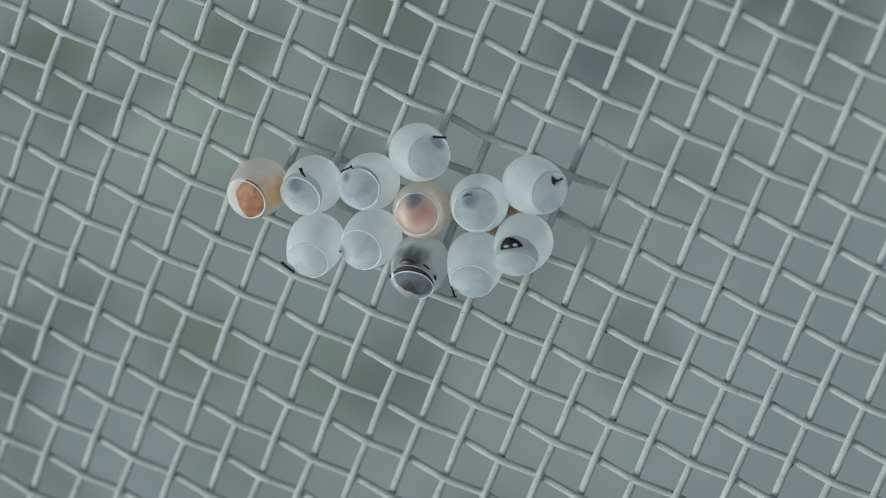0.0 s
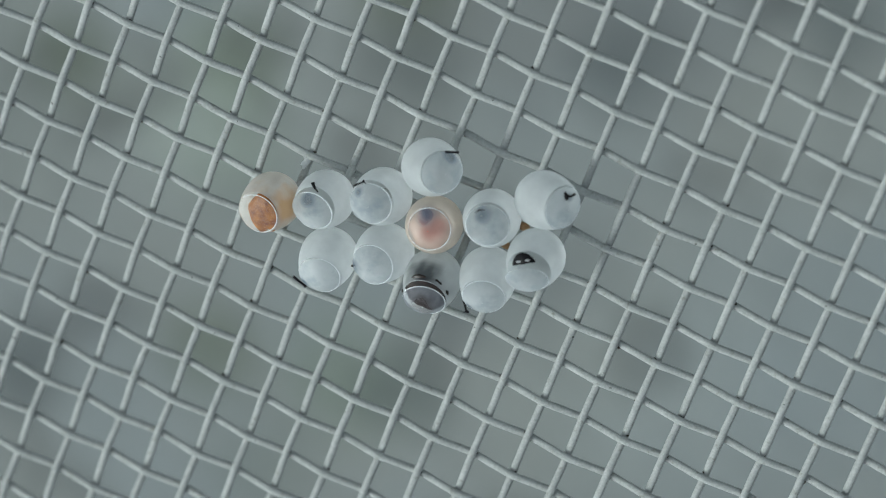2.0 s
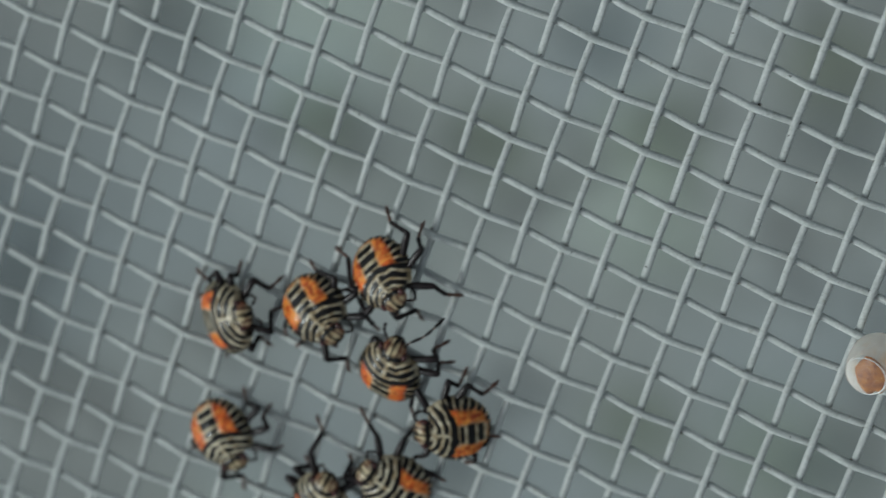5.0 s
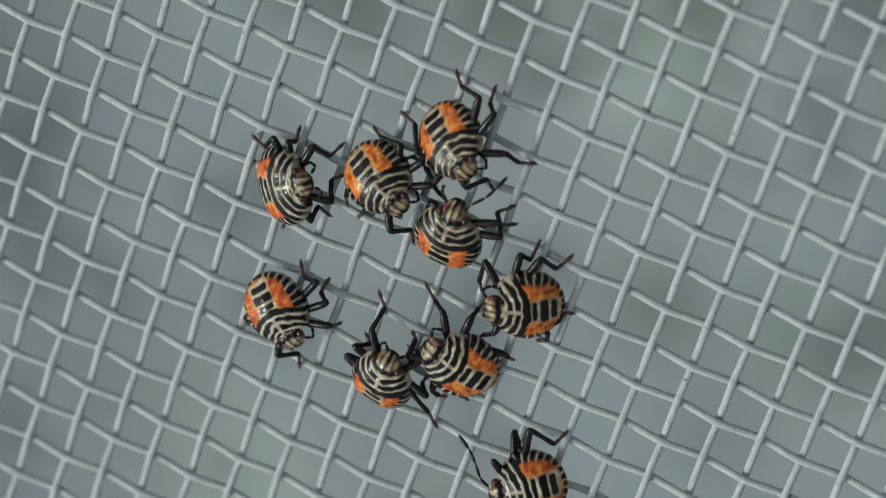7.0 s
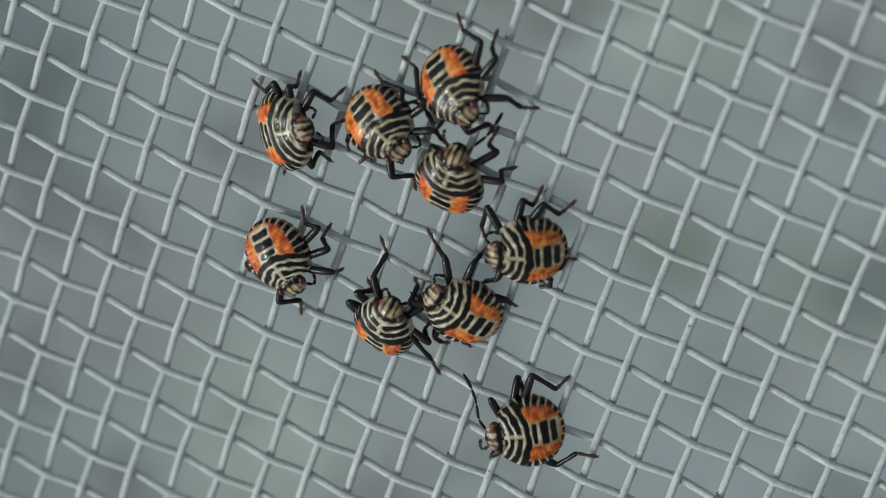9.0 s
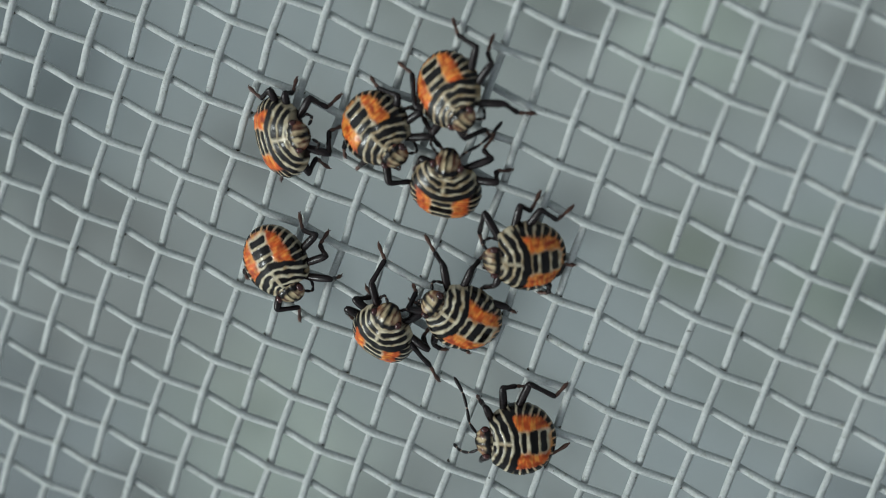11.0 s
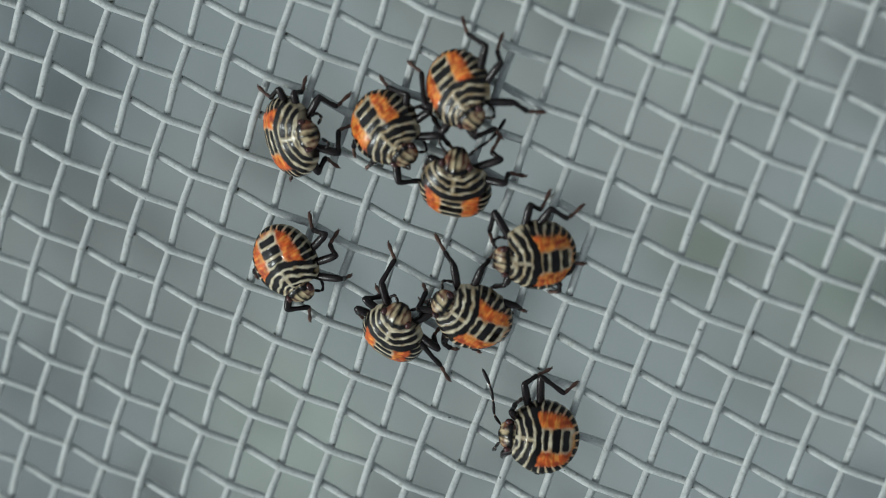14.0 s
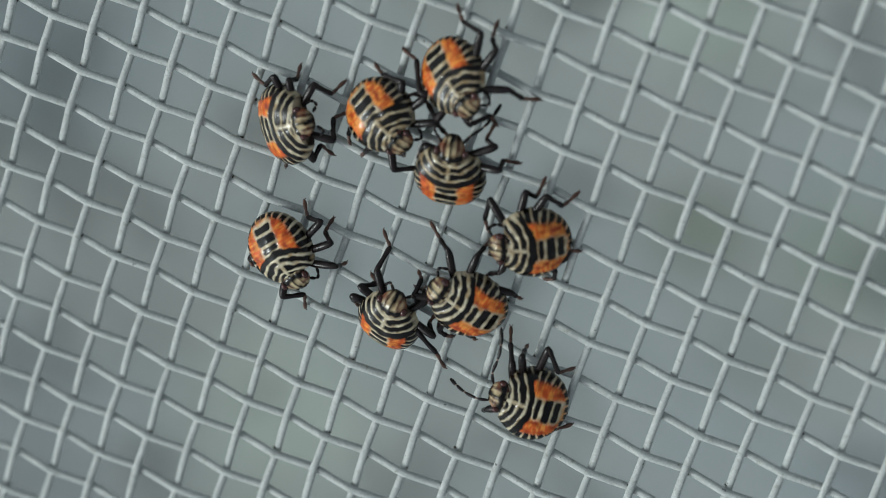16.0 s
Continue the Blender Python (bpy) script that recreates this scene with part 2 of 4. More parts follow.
def curve_points(ctrl, steps):
    """Catmull-Rom through the control points, with the fourth number the radius."""
    c = [Vector(p).to_4d() if len(p) == 3 else Vector(p) for p in ctrl]
    c = [c[0] * 2 - c[1], *c, c[-1] * 2 - c[-2]]
    out = []
    for k in range(1, len(c) - 2):
        for s in range(steps):
            t = s / steps
            a, b, d, e = c[k - 1:k + 3]
            out.append(0.5 * (2 * b + (d - a) * t + (2 * a - 5 * b + 4 * d - e) * t * t + (3 * b - a - 3 * d + e) * t ** 3))
    out.append(c[-2])
    return [tuple(p[:3]) for p in out], [max(0.008, p[3]) for p in out]


# ---- ground and screen ----
def build_ground():
    bm = bmesh.new()
    half = 30.0
    grid = [-half, -8, -2, -0.6, -0.3, -0.15, 0, 0.15, 0.3, 0.6, 2, 8, half]
    vs = [[bm.verts.new((x / MM, y / MM, GROUND_Z)) for x in grid] for y in grid]
    for r, q in zip(vs, vs[1:]):
        for k in range(len(grid) - 1):
            bm.faces.new((r[k], r[k + 1], q[k + 1], q[k]))
    tagged(part("ground", bm, M_GROUND), "mottled grey ground far below the screen", "ground", kind="structure")


I0, I1, J0, J1 = -21, 27, -14, 25      # wires across and along


def wire_mesh(count, first, sign, axis):
    """One crimped wire that passes over and under the others."""
    pts = []
    for k in range((count + 1) * 10):
        u = first - 0.5 + k / 10
        w = math.asin(0.975 * math.cos(math.pi * u)) / math.asin(0.975)
        z = sign * CRIMP[axis] * w
        pts.append((u * PITCH, 0, z) if axis == 0 else (0, u * PITCH, z))
    bm = tube(pts, [WIRE] * len(pts), 12)
    for v in bm.verts:       # uneven coating
        lump = noise.noise(v.co * 2.6 + Vector((0, 0, 3.0 * sign + 7.0 * axis))) + 0.5 * noise.noise(v.co * 7.0)
        if axis == 0:
            v.co.y *= 1 + 0.06 * lump
        else:
            v.co.x *= 1 + 0.06 * lump
        v.co.z += 0.006 * lump
    return bm


def build_screen():
    screen = tagged(new("wire_screen"), "woven insect screen of light grey coated wire", "screen", kind="structure")
    meshes = {}
    rnd = random.Random(4)
    for j in range(J0, J1 + 1):          # wires along x; up at odd crossings
        s = 1 if j % 2 else -1
        if ("x", s) not in meshes:
            ob = part("wire", wire_mesh(I1 - I0, I0, s, 0), M_WIRE, screen)
            meshes["x", s] = ob.data
        else:
            ob = new("wire", meshes["x", s])
            ob.parent = screen
        ob.location = (0, (-j * PITCH + rnd.gauss(0, 0.012)) * MM, 0)
        ob.rotation_euler = (rnd.uniform(-0.04, 0.04), 0, rnd.gauss(0, 0.0006))
    for i in range(I0, I1 + 1):
        s = -1 if i % 2 else 1
        if ("y", s) not in meshes:
            ob = part("wire", wire_mesh(J1 - J0, -J1, s, 1), M_WIRE, screen)
            meshes["y", s] = ob.data
        else:
            ob = new("wire", meshes["y", s])
            ob.parent = screen
        ob.location = ((i * PITCH + rnd.gauss(0, 0.012)) * MM, 0, 0)
        ob.rotation_euler = (0, rnd.uniform(-0.04, 0.04), rnd.gauss(0, 0.0006))
    build_grime_shade(screen)


def build_grime_shade(screen):
    """Dark lumps where one wire dips under another: dirt, and contact shade given a shape."""
    rnd = random.Random(9)
    verts, faces = [], []
    lump = bmesh.new()
    bmesh.ops.create_icosphere(lump, subdivisions=1, radius=1.0)
    shape = [v.co.copy() for v in lump.verts]
    tris = [tuple(v.index for v in f.verts) for f in lump.faces]
    lump.free()
    for j in range(J0, J1 + 1):
        for i in range(I0, I1 + 1):
            x_up = (i + j) % 2 == 1
            for side in (1, -1):
                if rnd.random() > 0.8:
                    continue
                along, across = side * (WIRE + rnd.uniform(-0.015, 0.02)), rnd.gauss(0, 0.04)
                size = (rnd.uniform(0.03, 0.055), rnd.uniform(0.06, 0.12), rnd.uniform(0.04, 0.06))
                low = CRIMP[1] if x_up else CRIMP[0]
                base = len(verts)
                for p in shape:
                    k = 1 + 0.35 * noise.noise(p * 1.7 + Vector((i * 1.3, j * 1.7, side)))
                    a, c, h = along + p.x * size[0] * k, across + p.y * size[1] * k, -low + 0.085 + p.z * size[2] * k
                    verts.append((i * PITCH + (c if x_up else a), -j * PITCH + (a if x_up else c), h))
                faces += [tuple(base + q for q in f) for f in tris]
    me = bpy.data.meshes.new("grime")
    me.from_pydata([tuple(q * MM for q in p) for p in verts], [], faces)
    me.polygons.foreach_set("use_smooth", [True] * len(me.polygons))
    me.materials.append(M_GRIME_SHADE)
    ob = tagged(new("grime", me), "brown specks of dirt where the wires cross", kind="stuff")
    ob.parent = screen


# ---- where the eggs and nymphs are (millimetres and degrees) ----
# eggs: middle of the belly, the way the mouth points, kind, how far the lid is tipped, where the burster lies
BUGS = {
    1: ((-10.99, -9.66, 0.25, -8.1, -25.2, 40.1), {
        'HL': ((0.31, 1.57, 0.74), (-0.37, 1.31, 0.64), (-0.84, 1.70, 0.60)),
        'ML': ((0.70, 1.36, 0.52), (0.63, 1.27, 0.16), (0.64, 1.64, -0.11)),
        'FL': ((1.40, 1.05, 0.15), (1.47, 0.58, -0.34), (1.73, 0.84, -0.74)),
        'FR': ((1.32, -0.83, -0.08), (1.24, -0.16, -0.34), (1.49, -0.12, -0.76)),
        'MR': ((0.48, -1.31, 0.25), (0.55, -0.91, -0.12), (0.55, -1.32, -0.49)),
        'HR': ((-0.54, -1.22, 0.24), (-0.76, -1.20, 0.24), (-0.99, -1.39, 0.23)),
    }),
    2: ((-8.31, -8.22, 0.25, -0.5, -11.1, -22.5), {
        'HL': ((-0.23, 1.43, 0.67), (-0.90, 0.95, 0.44), (-1.32, 0.90, 0.24)),
        'ML': ((0.61, 1.61, 0.51), (0.21, 1.26, 0.23), (0.04, 0.88, -0.03)),
        'FL': ((1.36, 1.25, 0.36), (1.64, 1.00, -0.06), (1.81, 0.87, -0.38)),
        'FR': ((1.41, -0.98, 0.33), (1.76, -0.60, -0.10), (2.04, -1.02, -0.44)),
        'MR': ((0.31, -1.37, 0.08), (0.28, -1.52, -0.01), (0.26, -1.74, -0.09)),
        'HR': ((-0.52, -1.19, 0.25), (-0.45, -1.50, 0.13), (-0.27, -1.72, 0.01)),
    }),
    3: ((-6.43, -6.12, 0.25, 0.2, -25.5, -25.5), {
        'HL': ((-0.34, 1.81, 0.82), (-1.07, 1.44, 0.78), (-1.58, 1.54, 0.71)),
        'ML': ((0.29, 1.80, 0.52), (-0.17, 1.77, 0.35), (-0.51, 2.14, 0.20)),
        'FL': ((1.34, 1.19, 0.02), (1.61, 1.12, -0.50), (1.81, 1.37, -0.90)),
        'FR': ((1.31, -0.60, 0.04), (1.35, -0.06, -0.37), (1.54, -0.29, -0.77)),
        'MR': ((0.59, -1.31, 0.39), (-0.06, -1.36, 0.31), (-0.49, -1.48, 0.20)),
        'HR': ((-0.28, -1.10, 0.80), (-1.17, -0.60, 0.84), (-1.74, -0.82, 0.80)),
    }),
    4: ((-5.74, -8.79, 0.25, -0.5, -24.7, 91.5), {
        'FR': ((1.16, -1.38, 0.12), (1.19, -1.25, -0.28), (1.20, -1.76, -0.60)),
        'MR': ((0.73, -1.60, 0.31), (0.79, -1.41, -0.10), (0.76, -1.80, -0.40)),
        'FL': ((0.81, 0.90, 0.30), (0.37, 1.01, 0.11), (0.01, 1.11, -0.03)),
    }),
    5: ((-10.06, -13.87, 0.25, 2.7, -4.2, -36.0), {
        'HL': ((-0.15, 1.82, 0.53), (-0.47, 1.29, 0.23), (-0.93, 1.35, -0.02)),
        'ML': ((0.60, 1.69, 0.48), (0.20, 1.51, 0.17), (0.00, 1.83, -0.12)),
        'FL': ((1.29, 1.35, 0.45), (1.37, 1.26, 0.09), (1.40, 1.32, -0.19)),
        'FR': ((1.27, -0.89, 0.55), (1.58, -0.39, 0.16), (1.97, -0.82, -0.13)),
        'HR': ((-0.31, -1.30, 0.24), (-0.26, -1.45, 0.14), (-0.06, -1.53, 0.05)),
    }),
    6: ((-6.09, -14.39, 0.25, -1.5, -22.3, 84.4), {
        'FL': ((1.38, 1.01, 0.11), (1.94, 1.01, -0.50), (2.04, 1.44, -0.83)),
        'ML': ((0.64, 1.29, 0.42), (0.67, 0.87, 0.02), (0.61, 1.22, -0.25)),
        'HL': ((0.24, 1.37, 0.59), (-0.21, 1.34, 0.39), (-0.52, 1.16, 0.21)),
        'FR': ((1.29, -0.83, 0.10), (1.23, -0.55, -0.25), (0.96, -0.21, -0.43)),
        'MR': ((0.38, -1.54, 0.45), (0.36, -1.14, 0.09), (0.46, -1.16, -0.25)),
        'HR': ((0.26, -1.03, 0.52), (-0.38, -1.76, 0.38), (-0.91, -2.16, 0.28)),
    }),
    7: ((-4.11, -12.84, 0.25, -1.1, -18.0, 164.0), {
        'FR': ((1.39, -1.13, 0.16), (1.70, -1.06, -0.31), (2.12, -1.15, -0.74)),
        'MR': ((0.63, -1.65, 0.39), (0.51, -1.84, 0.06), (0.43, -2.07, -0.21)),
        'HR': ((-1.00, -1.11, 0.46), (-1.15, -1.04, 0.40), (-1.32, -1.04, 0.38)),
        'FL': ((1.41, 0.92, 0.19), (1.43, 0.46, -0.19), (1.56, 0.48, -0.53)),
        'ML': ((0.06, 1.56, 0.17), (-0.23, 1.62, 0.16), (-0.41, 1.54, 0.13)),
        'HL': ((-0.72, 1.02, 0.41), (-0.84, 1.06, 0.35), (-0.99, 1.12, 0.31)),
    }),
    8: ((-2.86, -10.06, 0.25, -6.6, -23.1, -159.1), {
        'MR': ((0.13, -1.71, 0.40), (-0.21, -1.39, 0.21), (-0.51, -1.88, -0.03)),
        'HR': ((-0.49, -1.66, 0.67), (-0.98, -1.20, 0.56), (-1.46, -1.54, 0.41)),
        'FR': ((1.21, -1.34, -0.01), (1.37, -0.46, -0.37), (1.25, 0.04, -0.56)),
        'FL': ((0.98, 1.02, 0.35), (1.31, 1.33, -0.14), (1.49, 1.66, -0.48)),
        'ML': ((-0.68, 0.98, 0.57), (-0.65, 1.34, 0.49), (-0.38, 1.42, 0.29)),
        'HL': ((-0.98, 0.60, 0.65), (-1.16, 0.33, 0.59), (-1.44, 0.35, 0.63)),
    }),
    9: ((-0.67, -16.07, 0.25, 17.6, -20.4, -153.0), {
        'HR': ((-0.29, -1.68, 1.32), (-1.03, -1.20, 1.06), (-1.42, -1.56, 1.02)),
        'HL': ((-0.80, 1.23, 0.60), (-1.53, 0.64, 0.68), (-2.10, 0.86, 0.51)),
        'FR': ((0.99, -1.16, 0.65), (0.96, -0.85, 0.18), (0.86, -0.54, -0.20)),
        'MR': ((0.14, -1.55, 1.11), (-0.01, -1.32, 0.71), (-0.12, -1.07, 0.35)),
        'FL': ((1.23, 0.76, -0.05), (1.29, 0.97, -0.53), (1.16, 0.92, -0.78)),
        'ML': ((0.13, 1.31, -0.30), (-0.07, 1.25, -0.31), (-0.20, 1.16, -0.32)),
    }),
}
WANDER = [
    (0, 0.26, -16.16, 0.25, 26.1, -20.4, -119.8),
    (4.6, 0.26, -16.16, 0.25, 26.1, -20.4, -119.8),
    (7.3, -0.52, -15.91, 0.25, 6.4, -12.0, -146.5),
    (7.5, -0.52, -15.91, 0.25, 6.4, -12.0, -146.5),
    (8.5, -0.67, -16.07, 0.25, 17.6, -20.4, -153.0),
    (9, -0.79, -15.95, 0.26, 5.9, -20.9, -152.2),
    (9.2, -0.79, -15.95, 0.26, 5.9, -20.9, -152.2),
    (11.3, -1.03, -16.12, 0.25, 6.9, -15.8, -157.9),
    (11.5, -1.03, -16.12, 0.25, 6.9, -15.8, -157.9),
    (12, -0.43, -16.35, 0.25, -6.0, -28.5, -152.3),
    (12.5, -0.46, -16.12, 0.25, -6.3, -28.6, -159.4),
    (13, -0.40, -15.91, 0.25, -6.2, -25.3, -158.6),
    (13.5, -0.47, -15.86, 0.25, 0.7, -16.4, -159.8),
    (14.5, -0.83, -15.95, 0.25, 21.2, -8.1, -170.4),
    (15.5, -1.19, -15.34, 0.25, 7.1, -13.7, -176.7),
    (16, -1.10, -15.29, 0.25, 12.4, -13.9, -178.4),
]
SHUFFLE = [
    (0, -5.31, -8.92, 0.3, -2.8, -17.0, 88.1),
    (5.2, -5.31, -8.92, 0.3, -2.8, -17.0, 88.1),
    (7.3, -5.71, -8.82, 0.3, -0.5, -16.0, 89.5),
    (9.2, -5.71, -8.82, 0.3, -0.5, -16.0, 89.5),
    (11.3, -5.86, -8.89, 0.25, 9.7, -17.2, 97.3),
    (12.5, -5.86, -8.89, 0.25, 9.7, -17.2, 97.3),
    (16, -5.89, -8.92, 0.25, 10.5, -15.9, 97.3),
]
REACH = {
    'HR': [(3.5, (-1.82, -1.13, 1.27)), (7.5, (-1.50, -1.54, 0.46)), (8.5, (-1.42, -1.56, 1.02)), (9, (-1.50, -1.58, 0.70)), (11.5, (-1.65, -1.80, 0.65)), (12, (-1.22, -2.18, 0.40)), (12.5, (-0.99, -2.11, 0.28)), (13, (-0.88, -1.89, 0.18)), (13.5, (-0.96, -1.83, 0.28)), (14.5, (-1.01, -1.84, 0.84)), (15.5, (-1.11, -1.48, 0.42)), (16, (-0.94, -1.47, 0.53))],
    'HL': [(3.5, (-2.23, 0.61, 0.59)), (7.5, (-1.89, 1.03, 0.26)), (8.5, (-2.11, 0.88, 0.51)), (9, (-2.01, 1.13, 0.62)), (11.5, (-1.40, 0.06, 0.36)), (12, (-0.73, 1.03, 0.47)), (13.5, (-0.46, 1.10, 0.09)), (14.5, (-1.31, -0.48, 0.36)), (15.5, (-1.44, 0.38, 0.27)), (16, (-1.42, 0.39, 0.24))],
    'FR': [(3.5, (0.83, -1.24, 0.23)), (7.5, (1.06, -0.53, -0.20)), (9, (0.87, -0.53, -0.32)), (11.5, (1.35, -1.41, -0.25)), (12, (1.21, -1.78, -0.89)), (12.5, (1.44, -1.29, -0.97)), (13, (1.05, -2.32, -0.78)), (13.5, (0.72, -0.90, -0.23)), (14.5, (0.77, -1.21, 0.32)), (15.5, (1.47, -2.03, -0.14)), (16, (1.26, -2.03, 0.09))],
    'MR': [(3.5, (0.26, -0.89, 0.29)), (7.5, (0.08, -0.92, 0.05)), (9, (-0.08, -0.96, 0.09)), (11.5, (-0.48, -1.81, 0.32)), (12, (-0.02, -1.55, -0.19)), (12.5, (-0.43, -2.34, -0.06)), (13, (-0.34, -2.04, -0.10)), (13.5, (-0.40, -2.00, 0.11)), (14.5, (0.20, -2.33, 0.84)), (15.5, (0.41, -1.77, 0.08)), (16, (0.62, -1.66, 0.18))],
    'AR': [(7.5, (1.82, -2.00, 0.55)), (8.5, (1.92, -1.83, 0.62)), (9, (1.74, -2.10, 0.29)), (11.5, (2.05, -2.00, 0.39)), (12, (2.14, -1.54, -0.54)), (12.5, (1.99, -1.62, -0.47)), (13, (1.95, -1.61, -0.33)), (13.5, (1.85, -1.69, 0.21)), (14.5, (2.00, -2.15, 1.29)), (15.5, (1.76, -2.06, 0.55)), (16, (1.61, -2.28, 0.83))],
    'AL': [(7.5, (1.85, 0.52, -0.92)), (8, (2.64, 0.61, -0.25)), (8.5, (2.00, 0.15, -0.87)), (9, (1.53, 0.46, -1.01)), (11.5, (2.21, 0.38, -0.75)), (12, (1.63, 0.04, -0.99)), (12.5, (2.72, 0.70, -0.06)), (13, (2.34, 0.04, -0.63)), (13.5, (1.83, 0.50, -0.93)), (14, (1.57, 0.82, -0.92)), (14.5, (1.46, 0.82, -0.94)), (15.5, (2.54, 0.90, -0.25)), (16, (2.59, 0.23, -0.38))],
}
SHIFT = {
    'FR': [(5, (1.39, -1.31, -0.60)), (8.6, (1.37, -1.64, -0.51)), (9, (1.81, -0.72, -0.63)), (9.2, (2.11, -0.71, -0.72)), (11.4, (1.64, -1.29, -0.35)), (12.5, (1.61, -1.10, -0.37)), (16, (1.64, -1.12, -0.32))],
    'MR': [(8.5, (0.87, -1.74, -0.37)), (9, (0.88, -1.67, -0.37)), (12.5, (0.60, -2.03, 0.10)), (16, (0.63, -2.04, 0.14))],
    'AR': [(7.3, (2.75, -1.12, -0.05)), (7.6, (2.76, -1.28, 0.27)), (8, (2.17, -1.65, -0.44)), (8.3, (2.20, -1.80, -0.50)), (8.6, (0.40, -0.43, -0.95)), (9, (2.29, -0.68, -0.85)), (9.2, (1.90, -0.32, -1.10)), (11.4, (2.29, -1.57, -0.38)), (12.6, (1.81, -1.13, -0.90)), (15.8, (2.11, -1.21, -0.71))],
}
EGGS = [
    ((9.48, -1.56, 1.05), (-0.113, -0.218, 0.969), 'orange', 6, (-0.36, 0.20)),
    ((11.06, -0.72, 1.05), (-0.074, -0.078, 0.994), 'white', 15, (-0.19, 0.51)),
    ((12.74, 0.19, 1.05), (-0.118, 0.034, 0.992), 'white', 14, (-0.52, 0.30)),
    ((13.77, 1.75, 1.05), (0.547, 0.309, 0.778), 'white', 3, (-0.01, 0.71)),
    ((17.45, 2.37, 1.05), (0.750, 0.261, 0.608), 'white', 3, (-0.17, 0.41)),
    ((17.94, 0.53, 1.05), (0.066, -0.170, 0.983), 'window', 32, (-0.20, 0.28)),
    ((15.16, -1.59, 1.05), (0.130, -0.400, 0.907), 'dark', 10, (-0.25, 0.24)),
    ((16.76, -0.70, 1.05), (0.235, -0.400, 0.886), 'white', 4, (-0.72, -1.0)),
    ((11.81, -2.44, 1.05), (0.110, -0.380, 0.918), 'white', 4, (-0.80, -0.80)),
    ((14.57, 0.06, 1.05), (0.057, 0.183, 0.981), 'pink', 5, (-0.26, 0.52)),
    ((16.18, 1.09, 1.05), (0.088, 0.112, 0.990), 'white', 8, (-0.28, 0.39)),
    ((13.45, -1.48, 1.05), (-0.076, -0.197, 0.978), 'white', 5, (-0.68, -0.44)),
]


# ---- eggs ----
# highlight on each lid's edge, built as a white thickened arc: where its middle lies, half its sweep in degrees, half
# its breadth in mm
LID_GLINTS = [(-10, 120, 0.014), (-20, 100, 0.016), (-5, 90, 0.017), (35, 105, 0.015), (60, 130, 0.009), (40, 95, 0.016),
             (-20, 150, 0.014), (-60, 170, 0.008), (5, 90, 0.015), (-10, 168, 0.014), (90, 176, 0.009), (0, 135, 0.014)]
BELLY, MOUTH, MOUTH_AT = 0.91, 0.70, 0.92

LIE = {1: 36, 2: 43, 3: 21, 7: -72, 8: -27}      # how single egg bursters lie, degrees


def lathe(profile, sides=40):
    bm = bmesh.new()
    rings = [[(r * math.cos(a), r * math.sin(a), z) for a in (2 * math.pi * k / sides for k in range(sides))] for r, z in profile]
    skin(bm, rings, caps=False)
    return bm


def egg_profile():
    out = []
    for k in range(1, 26):
        a = -math.pi / 2 + k / 25 * (math.pi / 2 + math.asin(MOUTH_AT / 1.25))
        s = math.sin(a)
        z = s * (0.9 if s < 0 else 1.25)
        r = BELLY * math.cos(a) if s < 0 else BELLY * (1 - (z / MOUTH_AT) ** 2 * (1 - MOUTH / BELLY))
        out.append((max(r, 0.01), z))
    return out


def smudge_layer(ob, centre, reach, seed, name="smudge"):
    """A dirty patch of uneven outline, as a layer of the mesh."""
    at = ob.data.attributes.new(name, "FLOAT", "POINT")
    for v, d in zip(ob.data.vertices, at.data):
        p = v.co / MM
        f = 1 - (p - centre).length / reach + 0.35 * noise.noise(p * 3.5 + Vector((seed * 2.7, 0, 0)))
        d.value = max(0.0, min(0.92, f * 1.4))


